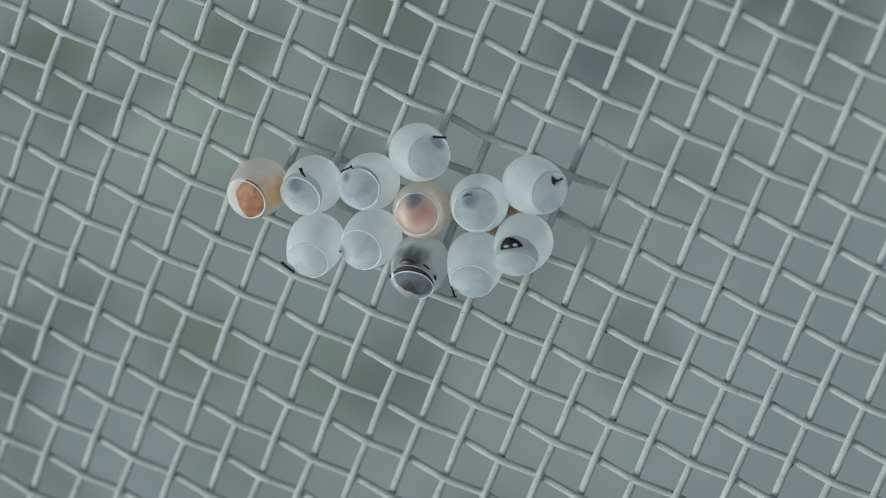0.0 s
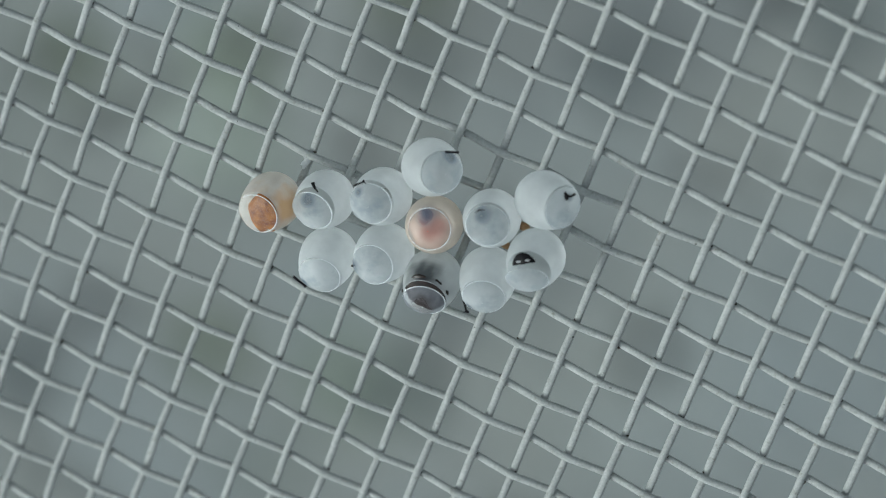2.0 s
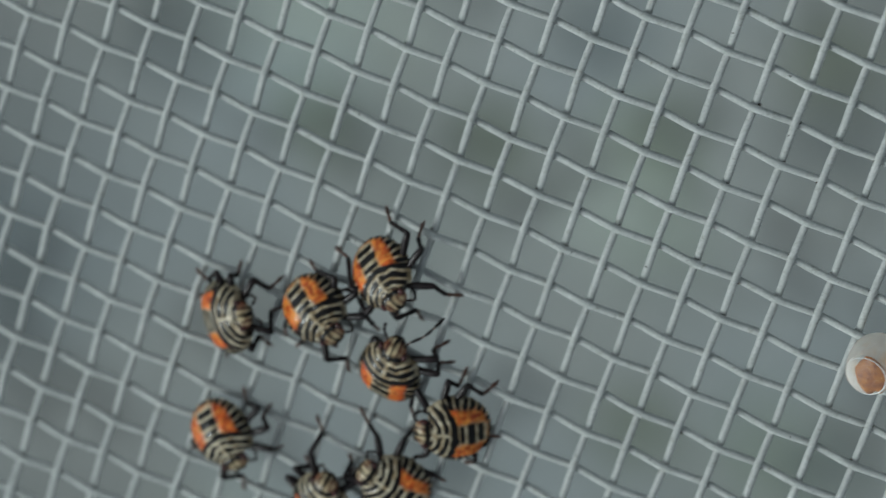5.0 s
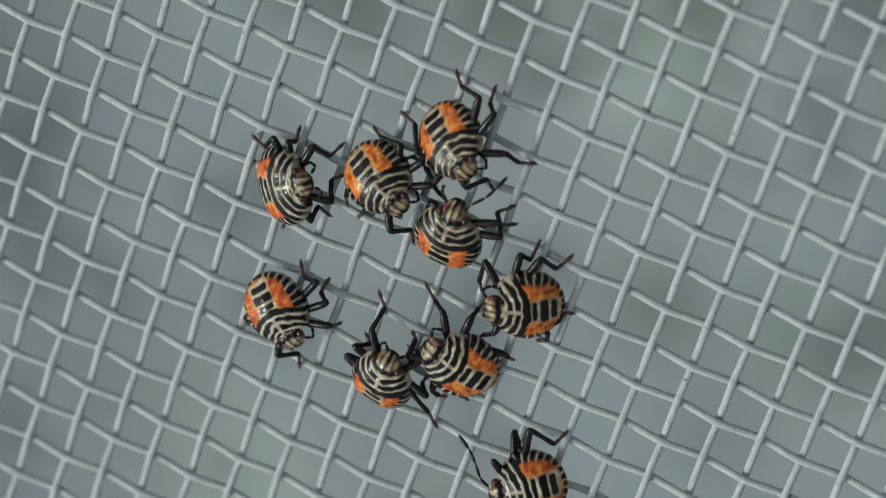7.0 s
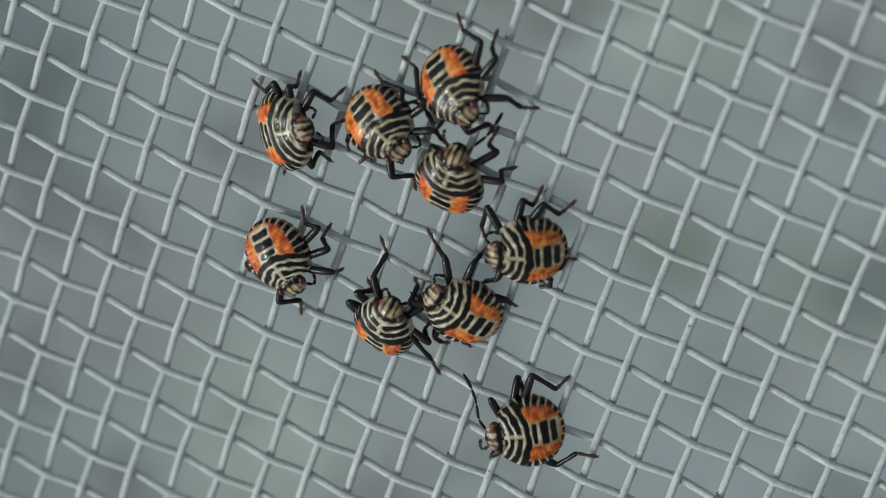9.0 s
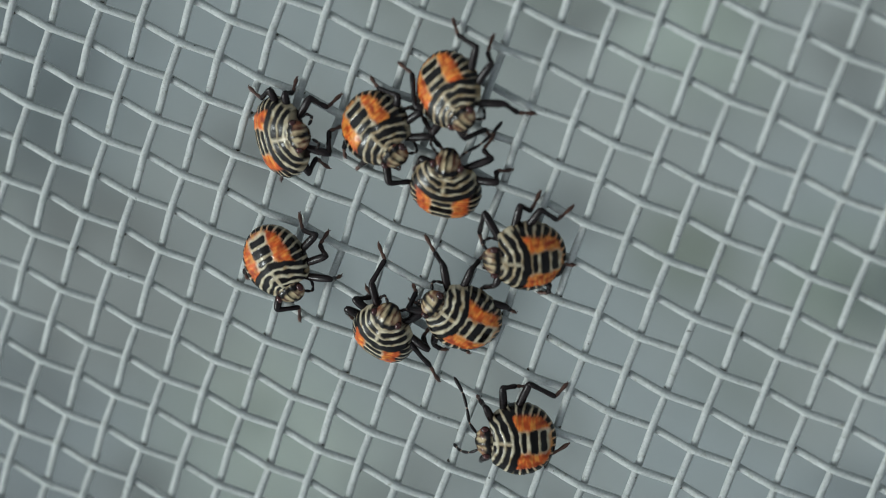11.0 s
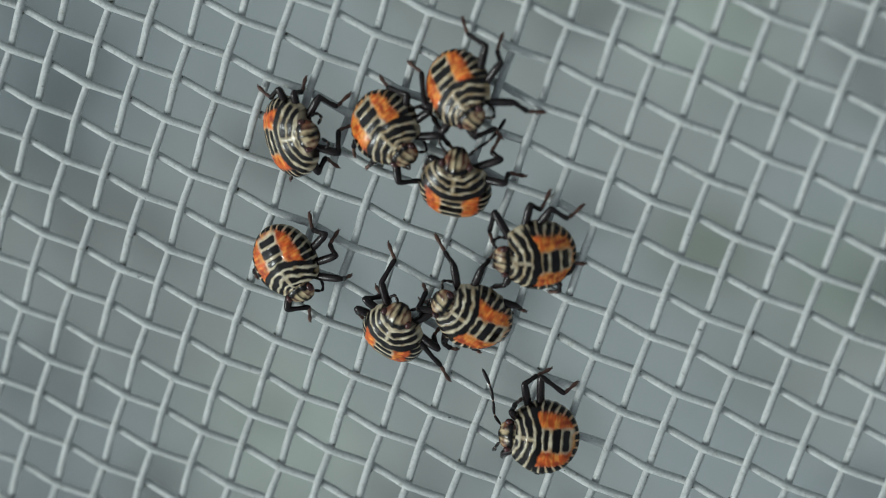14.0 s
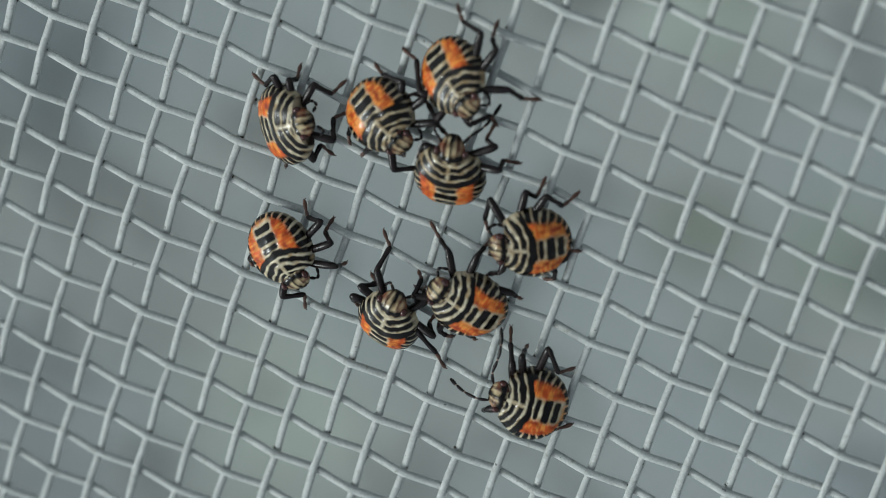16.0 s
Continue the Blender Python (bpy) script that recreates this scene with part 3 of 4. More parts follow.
def build_eggs():
    kinds = {"white": (M_SHELL, M_LID, None), "window": (M_SHELL, M_LID, None), "orange": (M_SHELL_ORANGE, M_LID_ORANGE, M_RESIDUE_ORANGE),
             "pink": (M_SHELL_PINK, M_LID_PINK, M_RESIDUE_PINK), "dark": (M_SHELL_DARK, M_LID_DARK, M_RESIDUE_DARK)}
    labels = {"white": "empty milky white insect egg glued to the screen", "window": "empty white egg, lid ajar over a black egg burster",
              "orange": "hatched egg with orange residue behind its lid", "pink": "pinkish hatched egg with reddish residue inside",
              "dark": "smoky grey hatched egg with dark brown residue"}
    for n, (centre, way, kind, tip, mark) in enumerate(EGGS):
        shell, lid_mat, residue = kinds[kind]
        text = "empty white insect egg with its lid slightly raised" if kind == "white" and tip > 10 else labels[kind]
        egg = tagged(new("insect_egg"), text, "insect egg", "clutch of twelve eggs")
        w = Vector(way).normalized()
        x = (Vector((1, 0, 0)) - w * w.x).normalized()
        turn = Matrix((x, w.cross(x), w)).transposed().to_4x4()
        egg.matrix_world = Matrix.Translation(Vector(centre) * MM) @ turn
        away = Vector((*mark, 0)).normalized()
        coat = part("shell", lathe(egg_profile(), 72), shell, egg)
        if kind == "dark":
            smudge_layer(coat, away * 0.72 + Vector((0.3, 0.1, 0.66)), 0.75, n)
        elif kind == "orange":
            smudge_layer(coat, Vector((0.7, 0.4, 0.45)), 0.75, n)
        ring = [2 * math.pi * k / 40 for k in range(41)]
        part("rim", tube([(MOUTH * math.cos(a), MOUTH * math.sin(a), MOUTH_AT) for a in ring], [0.012] * 41, 6), shell, egg, "thin milky rim")
        lid_r = MOUTH * 0.96
        prof = [(lid_r * math.sin(a) / math.sin(1.0), 0.3 * (math.cos(a) - math.cos(1.0)) / (1 - math.cos(1.0))) for a in (1.0 - 0.98 * k / 10 for k in range(11))]
        lid = part("lid", lathe(prof), lid_mat, egg)
        spot = away * min(Vector(mark).length, lid_r) * 0.85
        if kind == "dark":
            smudge_layer(lid, Vector((0, 0, 0.2)), 0.5, n)
        elif kind == "pink":
            smudge_layer(lid, Vector((-0.3, 0.38, 0.2)), 0.3, n)
        elif kind == "white":
            smudge_layer(lid, spot + Vector((0, 0, 0.1)), 0.34 if n in (1, 3, 10, 11) else 0.2, n)
        hinge = -away * lid_r
        swing = Matrix.Rotation(radians(tip), 4, Vector((-hinge.y, hinge.x, 0)).normalized())
        lid.matrix_basis = Matrix.Translation((hinge + Vector((0, 0, MOUTH_AT + 0.01))) * MM) @ swing @ Matrix.Translation(-hinge * MM)
        mid, span, thick = LID_GLINTS[n]
        arc = [radians(21 - mid + span * (k / 20 - 1)) for k in range(41)]
        part("lid_edge", tube([(lid_r * math.cos(a), lid_r * math.sin(a), 0) for a in arc],
                              [0.004 + thick * math.sin(math.pi * min(1.0, max(0.0, k / 40))) ** 0.6 for k in range(41)], 6), M_LID_GLINT, lid, "bright lid edge")
        if residue:
            bm = lathe([(MOUTH * (0.99 if kind == 'dark' else 0.94 if kind == 'orange' else 0.9) * math.sin(a), 0.16 * math.cos(a)) for a in (math.pi * (k + 0.05) / 12.1 for k in range(13))], 24)
            for v in bm.verts:
                v.co += v.co * 0.22 * noise.noise(v.co * 3 + Vector((n * 3.1, 0, 0)))
            if kind == "orange":
                bm.transform(Matrix.Rotation(radians(21), 4, "Z") @ Matrix.Diagonal((0.84, 1.0, 1.0, 1.0)))
            ob = part("residue", bm, residue, egg)
            if kind == "pink":
                smudge_layer(ob, Vector((-0.28, 0.4, 0.1)), 0.46, n)
                smudge_layer(ob, Vector((0.1, 0.06, 0.12)), 0.52, n + 20, "flush")
            ob.location = ((0.13 if kind == "orange" else 0.0) * MM, (0.08 if kind == "dark" else 0.0) * MM, (MOUTH_AT - 0.14) * MM)
            continue
        out = Vector(mark).length > 0.75
        size = {1: 1.5, 3: 1.3, 4: 1.5, 7: 1.2, 8: 1.3}.get(n, 1.0)
        bm = bmesh.new()
        if kind == "window":
            arch = [(0.37 * math.cos(q), 0.37 * math.sin(q) ** 1.35, 0) for q in (math.pi * k / 18 for k in range(19))]
            skin(bm, [[(p[0], p[1], h) for p in arch] for h in (-0.03, 0.03)])
        elif n in (2, 7, 8):         # a bare bar, bent at one end
            tube([(-0.2, -0.02, 0), (-0.05, 0.0, 0.02), (0.12, 0.01, 0.02), (0.2, 0.05, 0)], [0.036, 0.03, 0.026, 0.04], 8, bm)
            tube([(0.16, 0.02, 0.01), (0.22, -0.07, 0.0)], [0.03, 0.012], 8, bm)
        elif n in (1, 11):           # a short tick
            tube([(0.0, 0.1, 0.0), (0.02, 0.0, 0.02), (0.06, -0.12, 0.0)], [0.042, 0.03, 0.012], 8, bm)
        elif n == 10:                # a thin, curved trace
            tube([(-0.26, 0.0, 0), (-0.1, 0.07, 0.03), (0.1, 0.02, 0.02), (0.24, -0.1, 0)], [0.012, 0.03, 0.016, 0.01], 8, bm)
        elif n == 3:                 # a straight cross-bar
            tube([(-0.17, 0.0, 0), (0, 0.01, 0.02), (0.18, 0.0, 0)], [0.034, 0.026, 0.034], 8, bm)
        else:                        # a bow: a broad wing and a narrow one
            tube([(-0.13, 0.08, 0.01), (-0.08, -0.01, 0.03), (-0.05, -0.11, 0.0)], [0.02, 0.06, 0.035], 8, bm)
            tube([(-0.08, 0.0, 0.02), (0.05, -0.02, 0.02), (0.15, 0.02, 0.0)], [0.04, 0.02, 0.035], 8, bm)
        bm.transform(Matrix.Scale(size, 4))
        ob = part("egg_burster", bm, M_BURSTER, egg, "small black egg burster" if kind != "window" else "black half-moon egg burster with two white windows")
        if kind == "window":
            for sx in (1, -1):
                pane = part("membrane", ball(0.085, (1.15, 0.62, 0.25)), M_SHELL, ob, "white membrane")
                pane.location = (sx * 0.15 * MM, 0.105 * MM, 0.02 * MM)
        r = Vector(mark).length
        if out:
            r, z = (0.62, 1.02) if n == 11 else (0.77, 1.0)
        elif kind == "window":
            r, z = 0.36, MOUTH_AT + 0.20
        elif tip > 10:
            r, z = max(r, 0.7), MOUTH_AT + 0.03
        else:
            r = min(r, 0.68 if n == 3 else 0.58)
            z = MOUTH_AT + 0.05 + 0.3 * max(0.0, 1 - (r / lid_r) ** 2) + 2 * r * math.sin(radians(max(tip, 0))) * 0.5
        d = away * r + Vector((0, 0, z))
        ob.matrix_basis = Matrix.Translation(d * MM) @ Matrix.Rotation(radians(LIE[n]) if n in LIE else math.atan2(away.y, away.x) - math.pi / 2, 4, "Z")


# ---- nymphs ----
# pose in mm and degrees on the screen; knees and feet in each nymph's own space
HIPS = {"F": (0.72, 0.42), "M": (0.42, 0.62), "H": (0.1, 0.72)}
SPARE = {"F": ((1.0, 0.7, 0.4), (1.1, 0.72, 0.3), (1.15, 0.75, 0.2)), "M": ((0.3, 0.98, 0.45), (0.3, 1.0, 0.34), (0.3, 1.0, 0.2)), "H": ((-0.5, 0.95, 0.4), (-0.58, 0.95, 0.32), (-0.62, 0.95, 0.2))}

CREAM, BLACK, ORANGE, DARK = (0.58, 0.52, 0.38), (0.004, 0.003, 0.0025), (0.58, 0.105, 0.02), (0.03, 0.02, 0.018)
AMBER, RUST, BROWN = (0.70, 0.27, 0.05), (0.28, 0.04, 0.012), (0.05, 0.014, 0.01)


def half_width(x):
    """Outline of the body from tail (-1.23) to neck (0.86)."""
    if x < -0.05:
        return 1.15 * max(0.0, 1 - ((x + 0.05) / 1.18) ** 2) ** 0.5
    u = (x + 0.05) / 0.91
    return 1.15 - 0.42 * u ** 2.0


def top_height(x):
    if x < -0.05:
        return 0.69 * max(0.0, 1 - ((x + 0.05) / 1.18) ** 2) ** 0.62
    u = (x + 0.05) / 0.91
    return 0.69 - 0.2 * u ** 2.0


def blend(a, b, f):
    f = max(0.0, min(1.0, f))
    return tuple(p + (q - p) * f for p, q in zip(a, b))


def edge(d, soft=0.022):
    """1 inside (d > 0), 0 outside, with a soft border."""
    return max(0.0, min(1.0, 0.5 + d / soft * 0.5))


GOLD = {2: 0.4, 3: 0.15, 8: 0.35, 7: 0.1}      # nymphs with yellower spots
DULL = {2: 0.3, 3: 0.3, 4: 0.3, 5: -0.15, 6: -0.12, 7: -0.02, 8: 0.2, 9: -0.05}      # nymphs with browner pale bands


def from_head(x, y):
    """Distance from the middle of the arcs that run round behind the head."""
    return math.hypot(x - 1.38, y * 0.94)


def marking(x, y, upper, wob, seed):
    """Colour of the body at x (to the head) and y (to the side)."""
    w = max(0.05, half_width(x))
    av = abs(y / w)
    fine = noise.noise(Vector((x * 11, y * 11, seed * 3.1)))
    u = from_head(x, y) + wob * 0.06 + fine * 0.018
    cream = blend(CREAM, (0.30, 0.22, 0.12), 0.38 + DULL.get(seed, 0.0) + 1.1 * noise.noise(Vector((x * 5, y * 5, seed + 2.0))))
    col = cream
    if not upper:
        return DARK
    if u < 1.38:
        for n, (c, h) in enumerate(((0.66, 0.055), (0.865, 0.08), (1.105, 0.098), (1.38, 0.105))):
            patch = noise.noise(Vector((x * 2.5 + n * 5, abs(y) * 2.5, seed * 1.7)))
            h *= 1.0 + 0.35 * patch - 0.25 * max(0.0, av - 0.6)
            end = (0.965, 0.97, 0.975, 0.985)[n]
            on = edge(h - abs(u - c)) * (edge(abs(y) - 0.05 - 0.02 * fine) if n < 3 else 1.0) * edge(end + 0.05 * fine - av, 0.04)
            if n == 0:
                on *= edge(patch + 0.1, 0.3)
            col = blend(col, BLACK, on)
        return col
    rho = math.hypot(min(0.0, x + 0.05) / 1.18, y / 1.15)
    streak = noise.noise(Vector((x * 13, y * 3, seed + 4.0)))
    flesh = blend(ORANGE, AMBER, 0.4 + GOLD.get(seed, 0.0) + 1.6 * streak + 1.3 * (0.55 - abs(y)))
    flesh = blend(flesh, RUST, 0.22 + 1.5 * noise.noise(Vector((x * 4, y * 6, seed + 9.0))))
    col = blend(cream, flesh, edge(abs(y) - 0.36 - 0.06 * wob - 0.04 * fine, 0.06))
    # broad plates along the middle of the back
    for c, h, r in ((-0.232, 0.085, 0.33), (-0.54, 0.132, 0.38), (-0.85, 0.105, 0.33)):
        k = 0.085
        d = k - math.hypot(max(0, abs(x - c) - h + k), max(0, abs(y) - r + k))
        col = blend(col, BLACK, edge(d + 0.025 * wob + 0.01 * fine))
    # dashes round the rim
    inner = 0.71 + 0.34 * max(0.0, min(0.5, -x - 0.3))
    side = edge(rho - inner - 0.07 * wob, 0.05)
    if side > 0:
        a = math.atan2(abs(y), x + 0.12) + 0.03 * wob
        ph = (a / 0.2425) % 1.0
        on = edge((0.365 + 0.10 * fine - abs(ph - 0.5)) * 0.26)
        rim = blend(blend(flesh, cream, (rho - inner) / 0.12), BLACK, on * edge(1.005 - rho, 0.02) * edge(rho - inner - 0.01 - 0.06 * fine, 0.03))
        col = blend(col, rim, side)
    arc = 0.105 * (1.0 + 0.3 * noise.noise(Vector((x * 2.5 + 15, abs(y) * 2.5, seed * 1.7))))
    return blend(col, BLACK, edge(1.38 + arc - u) * edge(0.985 + 0.05 * fine - av, 0.04))


def body_meshes(seed, wide, long, high):
    """Thorax and abdomen, parted along the suture behind the broad black arc."""
    n, m = 170, 140
    points, cols = [], []
    for k in range(n + 1):
        s = -math.cos(math.pi * k / n)
        x = -0.185 + 1.045 * s
        w, h = max(0.02, half_width(x)), max(0.02, top_height(x))
        if k == n:
            w, h = w * 0.92, h * 0.92
        for j in range(m):
            a = 2 * math.pi * j / m
            y, z = w * math.cos(a), math.sin(a)
            wob = noise.noise(Vector((x * 4, y * 4, seed * 7.3)))
            c = marking(x, y, z > -0.1, wob, seed)
            up = max(z, 0)
            pale = min(1.0, sum(c) / 0.8)
            rib = math.cos(math.atan2(abs(y), x + 0.12) / 0.2425 * 2 * math.pi)      # scalloped rim of the belly
            spread = 1 - (0.012 * rib if x < -0.1 else 0.0) + 0.015 * wob
            dent = (0.045 * noise.noise(Vector((x * 2.2, y * 2.2, seed * 5.1))) + 0.018 * pale) * up
            points.append((x * (long if x < 0 else 1.0), y * spread * wide, 0.40 + ((h * z ** 0.72 + dent) * high if z > 0 else 0.2 * z * min(1, w))))
            cols.append(c)
    faces = [tuple(range(m)), tuple(range(n * m, n * m + m))]
    for k in range(n):
        for j in range(m):
            faces.append((k * m + j, k * m + (j + 1) % m, (k + 1) * m + (j + 1) % m, (k + 1) * m + j))
    for front in (True, False):
        bm, use, tint = bmesh.new(), {}, []
        for f in faces:
            mid = sum((Vector(points[i]) for i in (f if len(f) == 4 else f[::35])), Vector()) / 4
            if (from_head(mid.x, mid.y) < 1.49) == front:
                for i in f:
                    if i not in use:
                        use[i] = bm.verts.new(points[i])
                        tint.append(cols[i])
                bm.faces.new([use[i] for i in f])
        yield ("thorax" if front else "abdomen"), bm, tint


def colour_layer(ob, cols):
    at = ob.data.color_attributes.new("marking", "FLOAT_COLOR", "POINT")
    at.data.foreach_set("color", [c for col in cols for c in (*col, 1.0)])


HEADS = {4: 1.32, 6: 1.2}      # nymphs that hold their heads far out


def head_mesh(seed):
    reach = HEADS.get(seed, 1.0)
    bm = bmesh.new()
    cols, rings = [], []
    n, m = 34, 40
    for k in range(n + 1):
        a = math.pi * (0.02 + 0.96 * k / n)
        x = -0.37 * math.cos(a)
        r = math.sin(a) ** 0.72 * (1.0 - 0.26 * max(0.0, x / 0.37))
        ring = []
        for j in range(m):
            b = 2 * math.pi * j / m
            y, z = 0.49 * r * math.cos(b), 0.24 * r * math.sin(b)
            wob = noise.noise(Vector((x * 6, y * 6, seed * 4.7)))
            crease = 0.04 * math.exp(-((abs(y) - 0.15) / 0.045) ** 2) if z > 0 else 0.0
            ring.append((x * reach, y * (1.06 - 0.06 * reach ** 4), z - crease + 0.02 * wob))
            c = blend((0.50, 0.41, 0.25), (0.24, 0.11, 0.04), 0.15 + 0.4 * DULL.get(seed, 0.0) + 0.9 * wob)
            # dark stripes between the pale ones, a crescent behind, a dark front
            c = blend(c, BLACK, edge(0.062 + 0.08 * max(0.0, x) - abs(y) + 0.04 * wob))
            c = blend(c, BROWN, edge(0.05 - abs(abs(y) - 0.235 + 0.12 * x) + 0.04 * wob, 0.03))
            c = blend(c, blend(RUST, BROWN, 0.65), edge(abs(y) - 0.33 + 0.06 * wob, 0.06) * 0.85)
            c = blend(c, BLACK, edge(-0.17 - x + 0.8 * y * y + 0.05 * wob, 0.04) * edge(x + 0.33 - 0.4 * y * y, 0.03))
            c = blend(c, BLACK, edge(x - 0.25 + 0.07 * wob, 0.05) * 0.9)
            cols.append(c if z > -0.08 else DARK)
        rings.append(ring)
    skin(bm, rings)
    return bm, cols


def ball(r, squash=(1, 1, 1)):
    bm = bmesh.new()
    bmesh.ops.create_uvsphere(bm, u_segments=16, v_segments=10, radius=r)
    bm.transform(Matrix.Diagonal((*squash, 1)))
    return bm


JOINTS = {}      # leg: knee and foot from the hip, shin, foot piece


def leg_part(bug, hip, knee, ankle, foot):
    """A thick black thigh with its origin at the hip, the shin and the brown foot as pieces of it."""
    hip = Vector(hip)
    k, a, f = (Vector(p) - hip for p in (knee, ankle, foot))
    rise = Vector((0, 0, 0.03))
    ctrl = [(0, 0, 0, 0.09), (*(k * 0.3 + rise), 0.125), (*(k * 0.72 + rise), 0.13), (*(k * 0.94 + rise * 0.5), 0.11), (*(k + k.normalized() * 0.05), 0.065)]
    leg = part("leg", tube(*curve_points(ctrl, 4), 12), M_LEG, bug)
    leg.location = hip * MM
    s = a - k
    ctrl = [(*(k + rise - s * 0.03), 0.06), (*(k.lerp(a, 0.12) + rise), 0.09), (*(k.lerp(a, 0.5) + rise), 0.075), (*k.lerp(a, 0.88), 0.088), (*(k.lerp(a, 1.03)), 0.055)]
    about_knee = [(*(Vector(c[:3]) - k), c[3]) for c in ctrl]
    shin = part("tibia", tube(*curve_points(about_knee, 4), 10), M_LEG, leg)
    way = (f - a).normalized()
    ctrl = [(*(a - way * 0.03), 0.045), (*(a.lerp(f, 0.25)), 0.066), (*(a.lerp(f, 0.46) + rise * 0.5), 0.046), (*(a.lerp(f, 0.8) + rise * 0.3), 0.07), (*f, 0.055), (*(f + way * 0.06), 0.02)]
    about_knee = [(*(Vector(c[:3]) - k), c[3]) for c in ctrl]
    bm = tube(*curve_points(about_knee, 4), 8)
    side = way.cross(Vector((0, 0, 1)))
    side = side.normalized() if side.length > 0.05 else Vector((1, 0, 0))
    for q in (1, -1):        # two claws
        claw = [f - k + way * 0.03, f - k + way * 0.08 + side * 0.035 * q, f - k + way * 0.09 + side * 0.05 * q - rise * 1.2]
        tube(claw, [0.022, 0.018, 0.008], 6, bm)
    end = part("tarsus", bm, M_TARSUS, leg, "reddish brown foot")
    shin.location = end.location = k * MM
    JOINTS[leg] = (k * MM, f * MM, shin, end)
    return leg


def antenna_part(bug, points):
    """Black antenna of four long segments, pinched at the pale joints."""
    base = Vector(points[0])
    path, _ = curve_points([(*(Vector(p) - base), 0.04) for p in points], 9)
    last = len(path) - 1
    radii = []
    for k in range(last + 1):
        s = 4 * k / last
        swell = 0.5 - 0.5 * math.cos(2 * math.pi * min(s, 3.999))
        radii.append((0.026 + 0.028 * swell ** 0.4) * (1.2 if s > 3 else 1.0) if k < last else 0.015)
    ob = part("antenna", tube(path, radii, 8), M_LEG, bug)
    ob.location = base * MM
    for q in (1, 2, 3):
        k = round(q * last / 4)
        c, d = Vector(path[k]), (Vector(path[k + 1]) - Vector(path[k - 1])).normalized() * 0.03
        part("joint", tube([c - d, c, c + d], [0.03, 0.034, 0.03], 8), M_JOINT, ob, "pale brown joint")
    return ob


ANTENNAE = {
    4: [((1.22, 0.26, 0.6), (1.45, 0.45, 0.6), (1.6, 0.6, 0.5), (1.75, 0.62, 0.4)),
        ((1.3, -0.28, 0.6), (1.55, -0.5, 0.78), (1.8, -0.95, 0.85), (2.1, -1.3, 0.85), (2.45, -1.65, 0.8))],
    9: [((1.3, 0.29, 0.56), (1.62, 0.5, 0.52), (2.0, 0.69, 0.3), (2.3, 0.81, 0.03), (2.55, 0.9, -0.25)),
        ((1.3, -0.28, 0.6), (1.48, -0.62, 0.68), (1.52, -1.1, 0.74), (1.62, -1.6, 0.74), (1.85, -2.11, 0.7))],
}
FLARE = {1: (1.13, 0.98, 1.02), 2: (1.01, 1.04, 0.92), 3: (0.99, 1.12, 0.81), 4: (0.98, 1.0, 0.95), 5: (0.96, 1.05, 0.98), 6: (0.91, 0.97, 0.99), 7: (1.00, 1.10, 0.86), 8: (1.01, 1.01, 1.01), 9: (1.03, 0.97, 1.00)}      # breadth, length and height of single nymphs
TUCKED = [((1.2, 0.22, 0.35), (1.32, 0.42, 0.25), (1.1, 0.55, 0.22), (0.8, 0.5, 0.24)),
          ((1.2, -0.22, 0.35), (1.32, -0.42, 0.25), (1.1, -0.55, 0.22), (0.8, -0.5, 0.24))]


def build_nymphs():
    made = {}
    for n, (place, legs) in BUGS.items():
        labels = {9: "striped shield bug nymph stretching out a long black antenna", 4: "striped orange and black shield bug nymph shifting its legs",
                  1: "striped shield bug nymph with a flared, tilted back"}
        bug = tagged(new("bug_nymph"), labels.get(n, "round shield bug nymph, striped black, cream and orange, on the screen"), "bug nymph", "group of nine nymphs")
        for name, bm, cols in body_meshes(n, *FLARE[n]):
            colour_layer(part(name, bm, M_CUTICLE, bug), cols)
        bm, cols = head_mesh(n)
        head = part("head", bm, M_CUTICLE, bug)
        colour_layer(head, cols)
        head.matrix_basis = pose((0.76 + 0.27 * HEADS.get(n, 1.0)) * MM, 0, (0.40 + 0.28 * FLARE[n][2]) * MM, 0, 32, 0)
        for s in (1, -1):
            eye = part("eye", ball(0.125, (1.1, 0.85, 1)), M_EYE, head, "dark red eye")
            eye.location = (-0.08 * MM, s * 0.435 * MM, 0.09 * MM)
        parts = {}
        for code in ("FL", "ML", "HL", "FR", "MR", "HR"):
            s = 1 if code[1] == "L" else -1
            hx, hy = HIPS[code[0]]
            if code in legs:
                points = legs[code]
            else:
                points = [(p[0], p[1] * s, p[2]) for p in SPARE[code[0]]]
            parts[code] = leg_part(bug, (hx, hy * s, 0.34), *points)
        parts["A"] = [antenna_part(bug, p) for p in ANTENNAE.get(n, TUCKED)]
        x, y, z, rx, ry, rz = place
        bug.matrix_world = pose(x * MM, y * MM, z * MM, rx, ry, rz)
        made[n] = (bug, parts)
    return made


# ---- crusts and drops round the clutch ----
CRUSTS = [(9.87, -0.2, 0.15, 80), (12.75, 1.27, 0.09, 70)]      # place, size in mm, turn in degrees


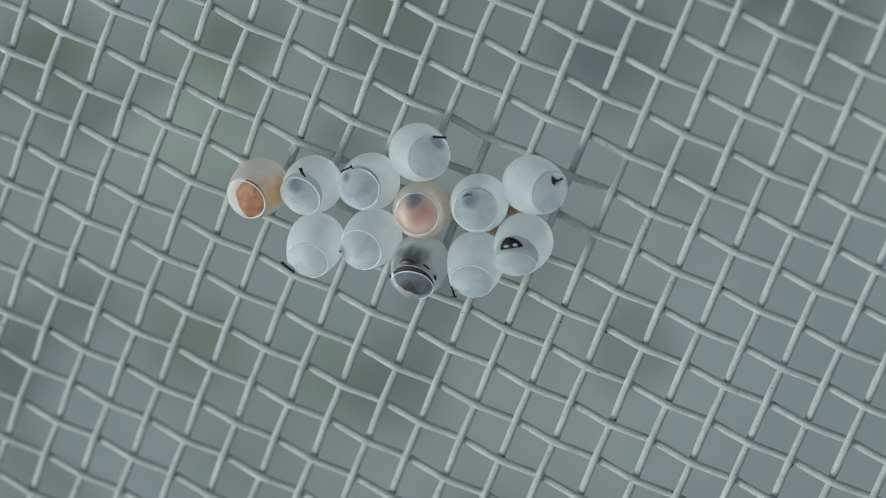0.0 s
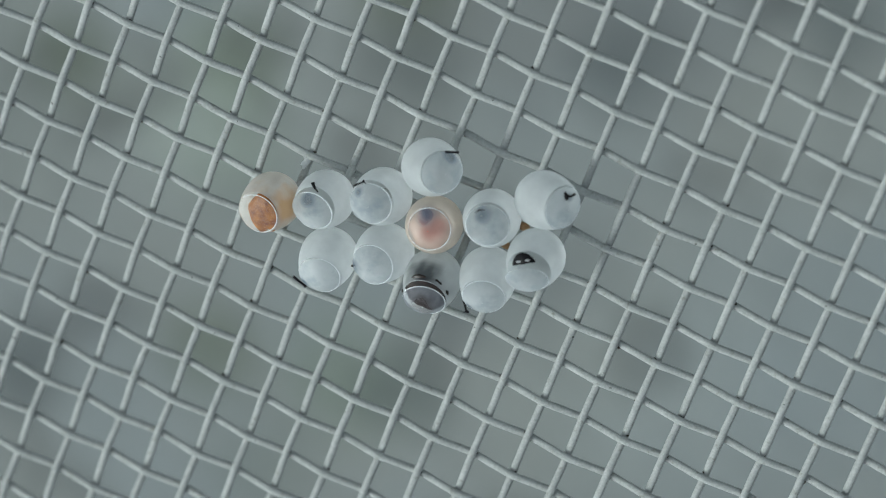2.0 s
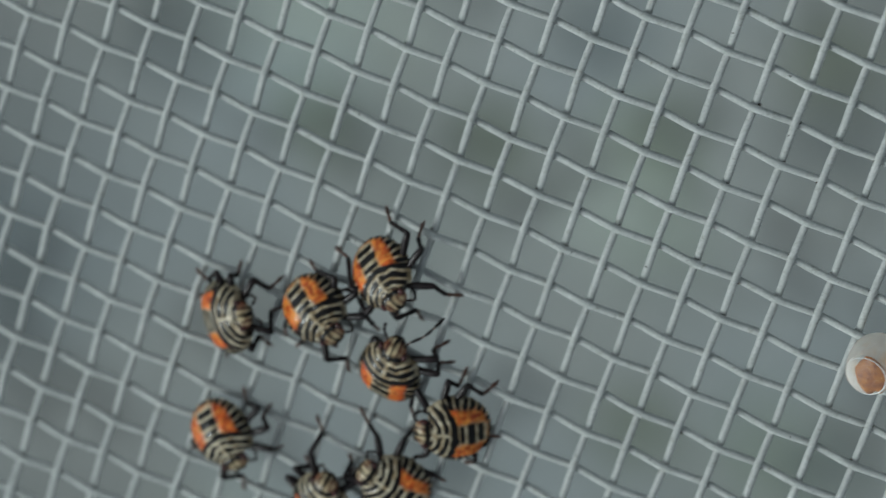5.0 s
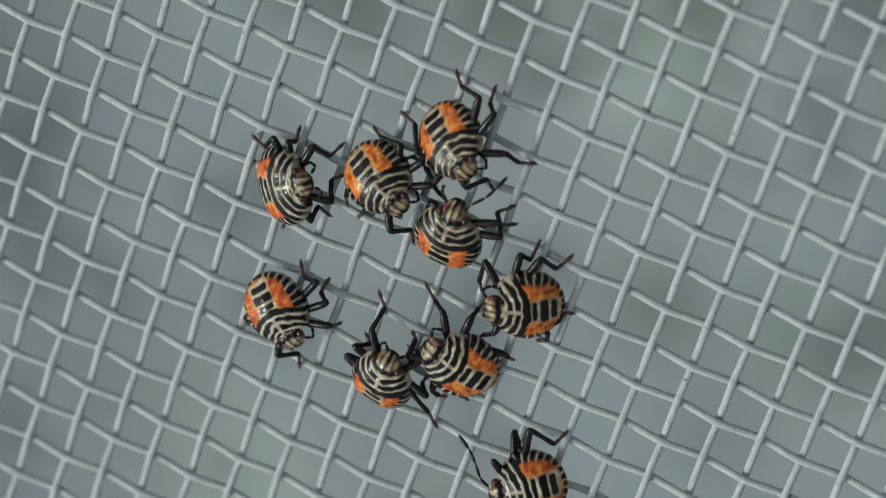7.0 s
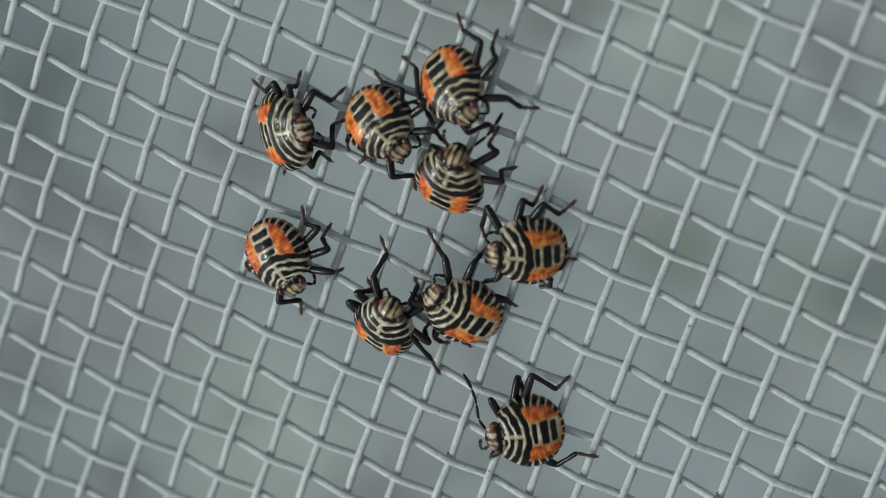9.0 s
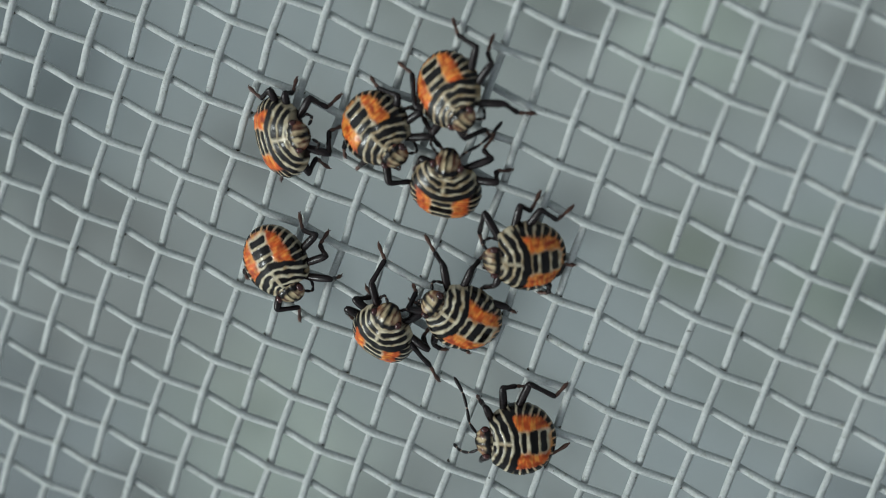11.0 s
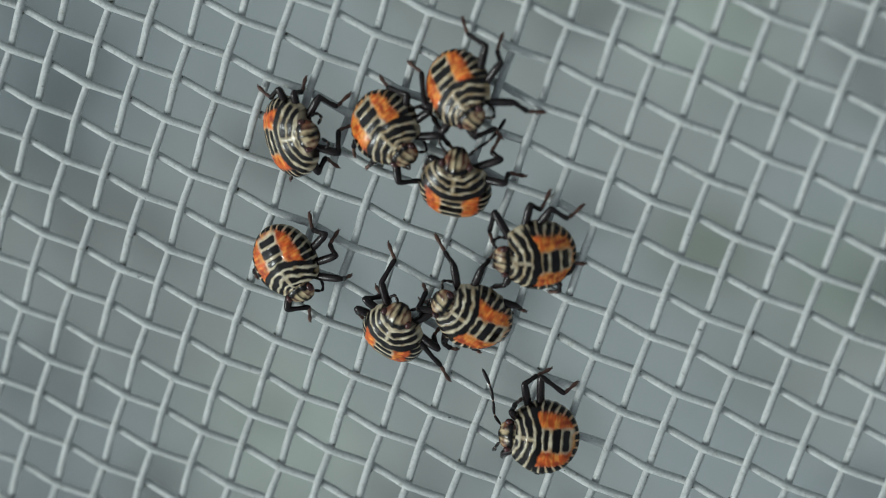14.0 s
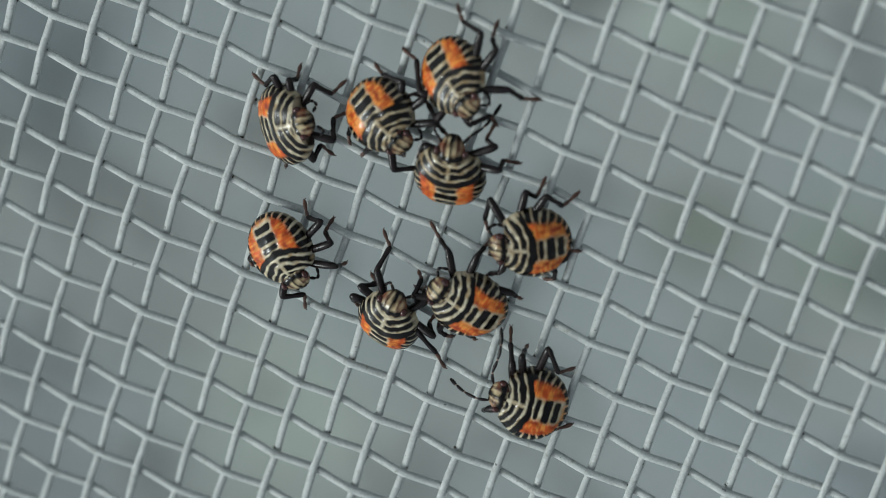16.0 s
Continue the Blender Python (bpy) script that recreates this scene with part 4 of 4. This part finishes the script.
def build_traces():
    for x, y, size, turn in CRUSTS:
        bm = bmesh.new()
        bmesh.ops.create_icosphere(bm, subdivisions=3, radius=size)
        for v in bm.verts:
            v.co = Vector((v.co.x * 1.7, v.co.y * 0.8, v.co.z * 0.45)) * (1 + 0.5 * noise.noise(v.co * 9 + Vector((x, y, 0))) + 0.25 * noise.noise(v.co * 24))
        bm.transform(Matrix.Rotation(radians(turn), 4, "Z"))
        ob = tagged(part("secretion_crust", bm, M_SHELL), "crust of dried whitish secretion on a wire", "secretion")
        ob.location = (x * MM, y * MM, 0.17 * MM)
    for x, y, r in ((17.11, 0.96, 0.15), (16.79, 0.13, 0.13)):
        bm = ball(r, (1.3, 1, 0.8))
        for v in bm.verts:
            v.co *= 1 + 0.3 * noise.noise(v.co * 5)
        ob = tagged(part("secretion_drop", bm, M_GLUE), "dried amber drop between the eggs", "secretion")
        ob.location = (x * MM, y * MM, 0.3 * MM)


build_ground()
build_screen()
build_eggs()
build_traces()
NYMPHS = build_nymphs()


def step(leg, tips):
    """Bends a leg at hip and knee so that its foot reaches each tip in turn."""
    root = leg.location.copy()
    knee, foot, shin, end = JOINTS[leg]
    a, b = knee.length, (foot - knee).length
    thigh, lower = [], []
    way = [tips[0]]
    for (t0, p), (t1, q) in zip(tips, tips[1:]):
        n = max(1, round((t1 - t0) / 0.35))
        way += [(t0 + (t1 - t0) * k / n, Vector(p).lerp(Vector(q), k / n)) for k in range(1, n + 1)]
    for t, tip in way:
        to = Vector(tip) * MM - root
        d = max(abs(a - b) * 1.05, min(0.985 * (a + b), to.length))
        to = to.normalized() * d
        pole = Vector((0.3, -1.0, 0.6)) if root.y < 0 else Vector((0.3, 0.5, -0.4))
        pole = (pole - to * (pole.dot(to) / to.dot(to))).normalized()
        c = (a * a + d * d - b * b) / (2 * a * d)
        bent = to.normalized() * a * c + pole * a * math.sqrt(max(0.0, 1 - c * c))
        turn = knee.rotation_difference(bent)
        thigh.append((t, Matrix.Translation(root) @ turn.to_matrix().to_4x4()))
        fold = (foot - knee).rotation_difference(turn.inverted() @ (to - bent))
        lower.append((t, Matrix.Translation(knee) @ fold.to_matrix().to_4x4()))
    for ob, rows in ((leg, thigh), (shin, lower), (end, lower)):
        walk(ob, [(0, rows[0][1]), *rows, (16, rows[-1][1])])


def motions():
    """One nymph wanders about, feeling ahead; one in the group shifts its stance; the rest stay still."""
    for n, place, reach in ((9, WANDER, REACH), (4, SHUFFLE, SHIFT)):
        bug, parts = NYMPHS[n]
        walk(bug, [(t, pose(x * MM, y * MM, z * MM, rx, ry, rz)) for t, x, y, z, rx, ry, rz in place])
        for code, tips in reach.items():
            if code in parts:
                step(parts[code], tips)
                continue
            limb = parts["A"][1 if code == "AR" else 0]
            root = limb.location.copy()
            rest = Vector(ANTENNAE[n][1 if code == "AR" else 0][-1]) * MM - root
            rows = []
            for t, tip in tips:
                turn = rest.rotation_difference(Vector(tip) * MM - root)
                rows.append((t, Matrix.Translation(root) @ turn.to_matrix().to_4x4()))
            walk(limb, [(0, rows[0][1]), *rows, (16, rows[-1][1])])


motions()
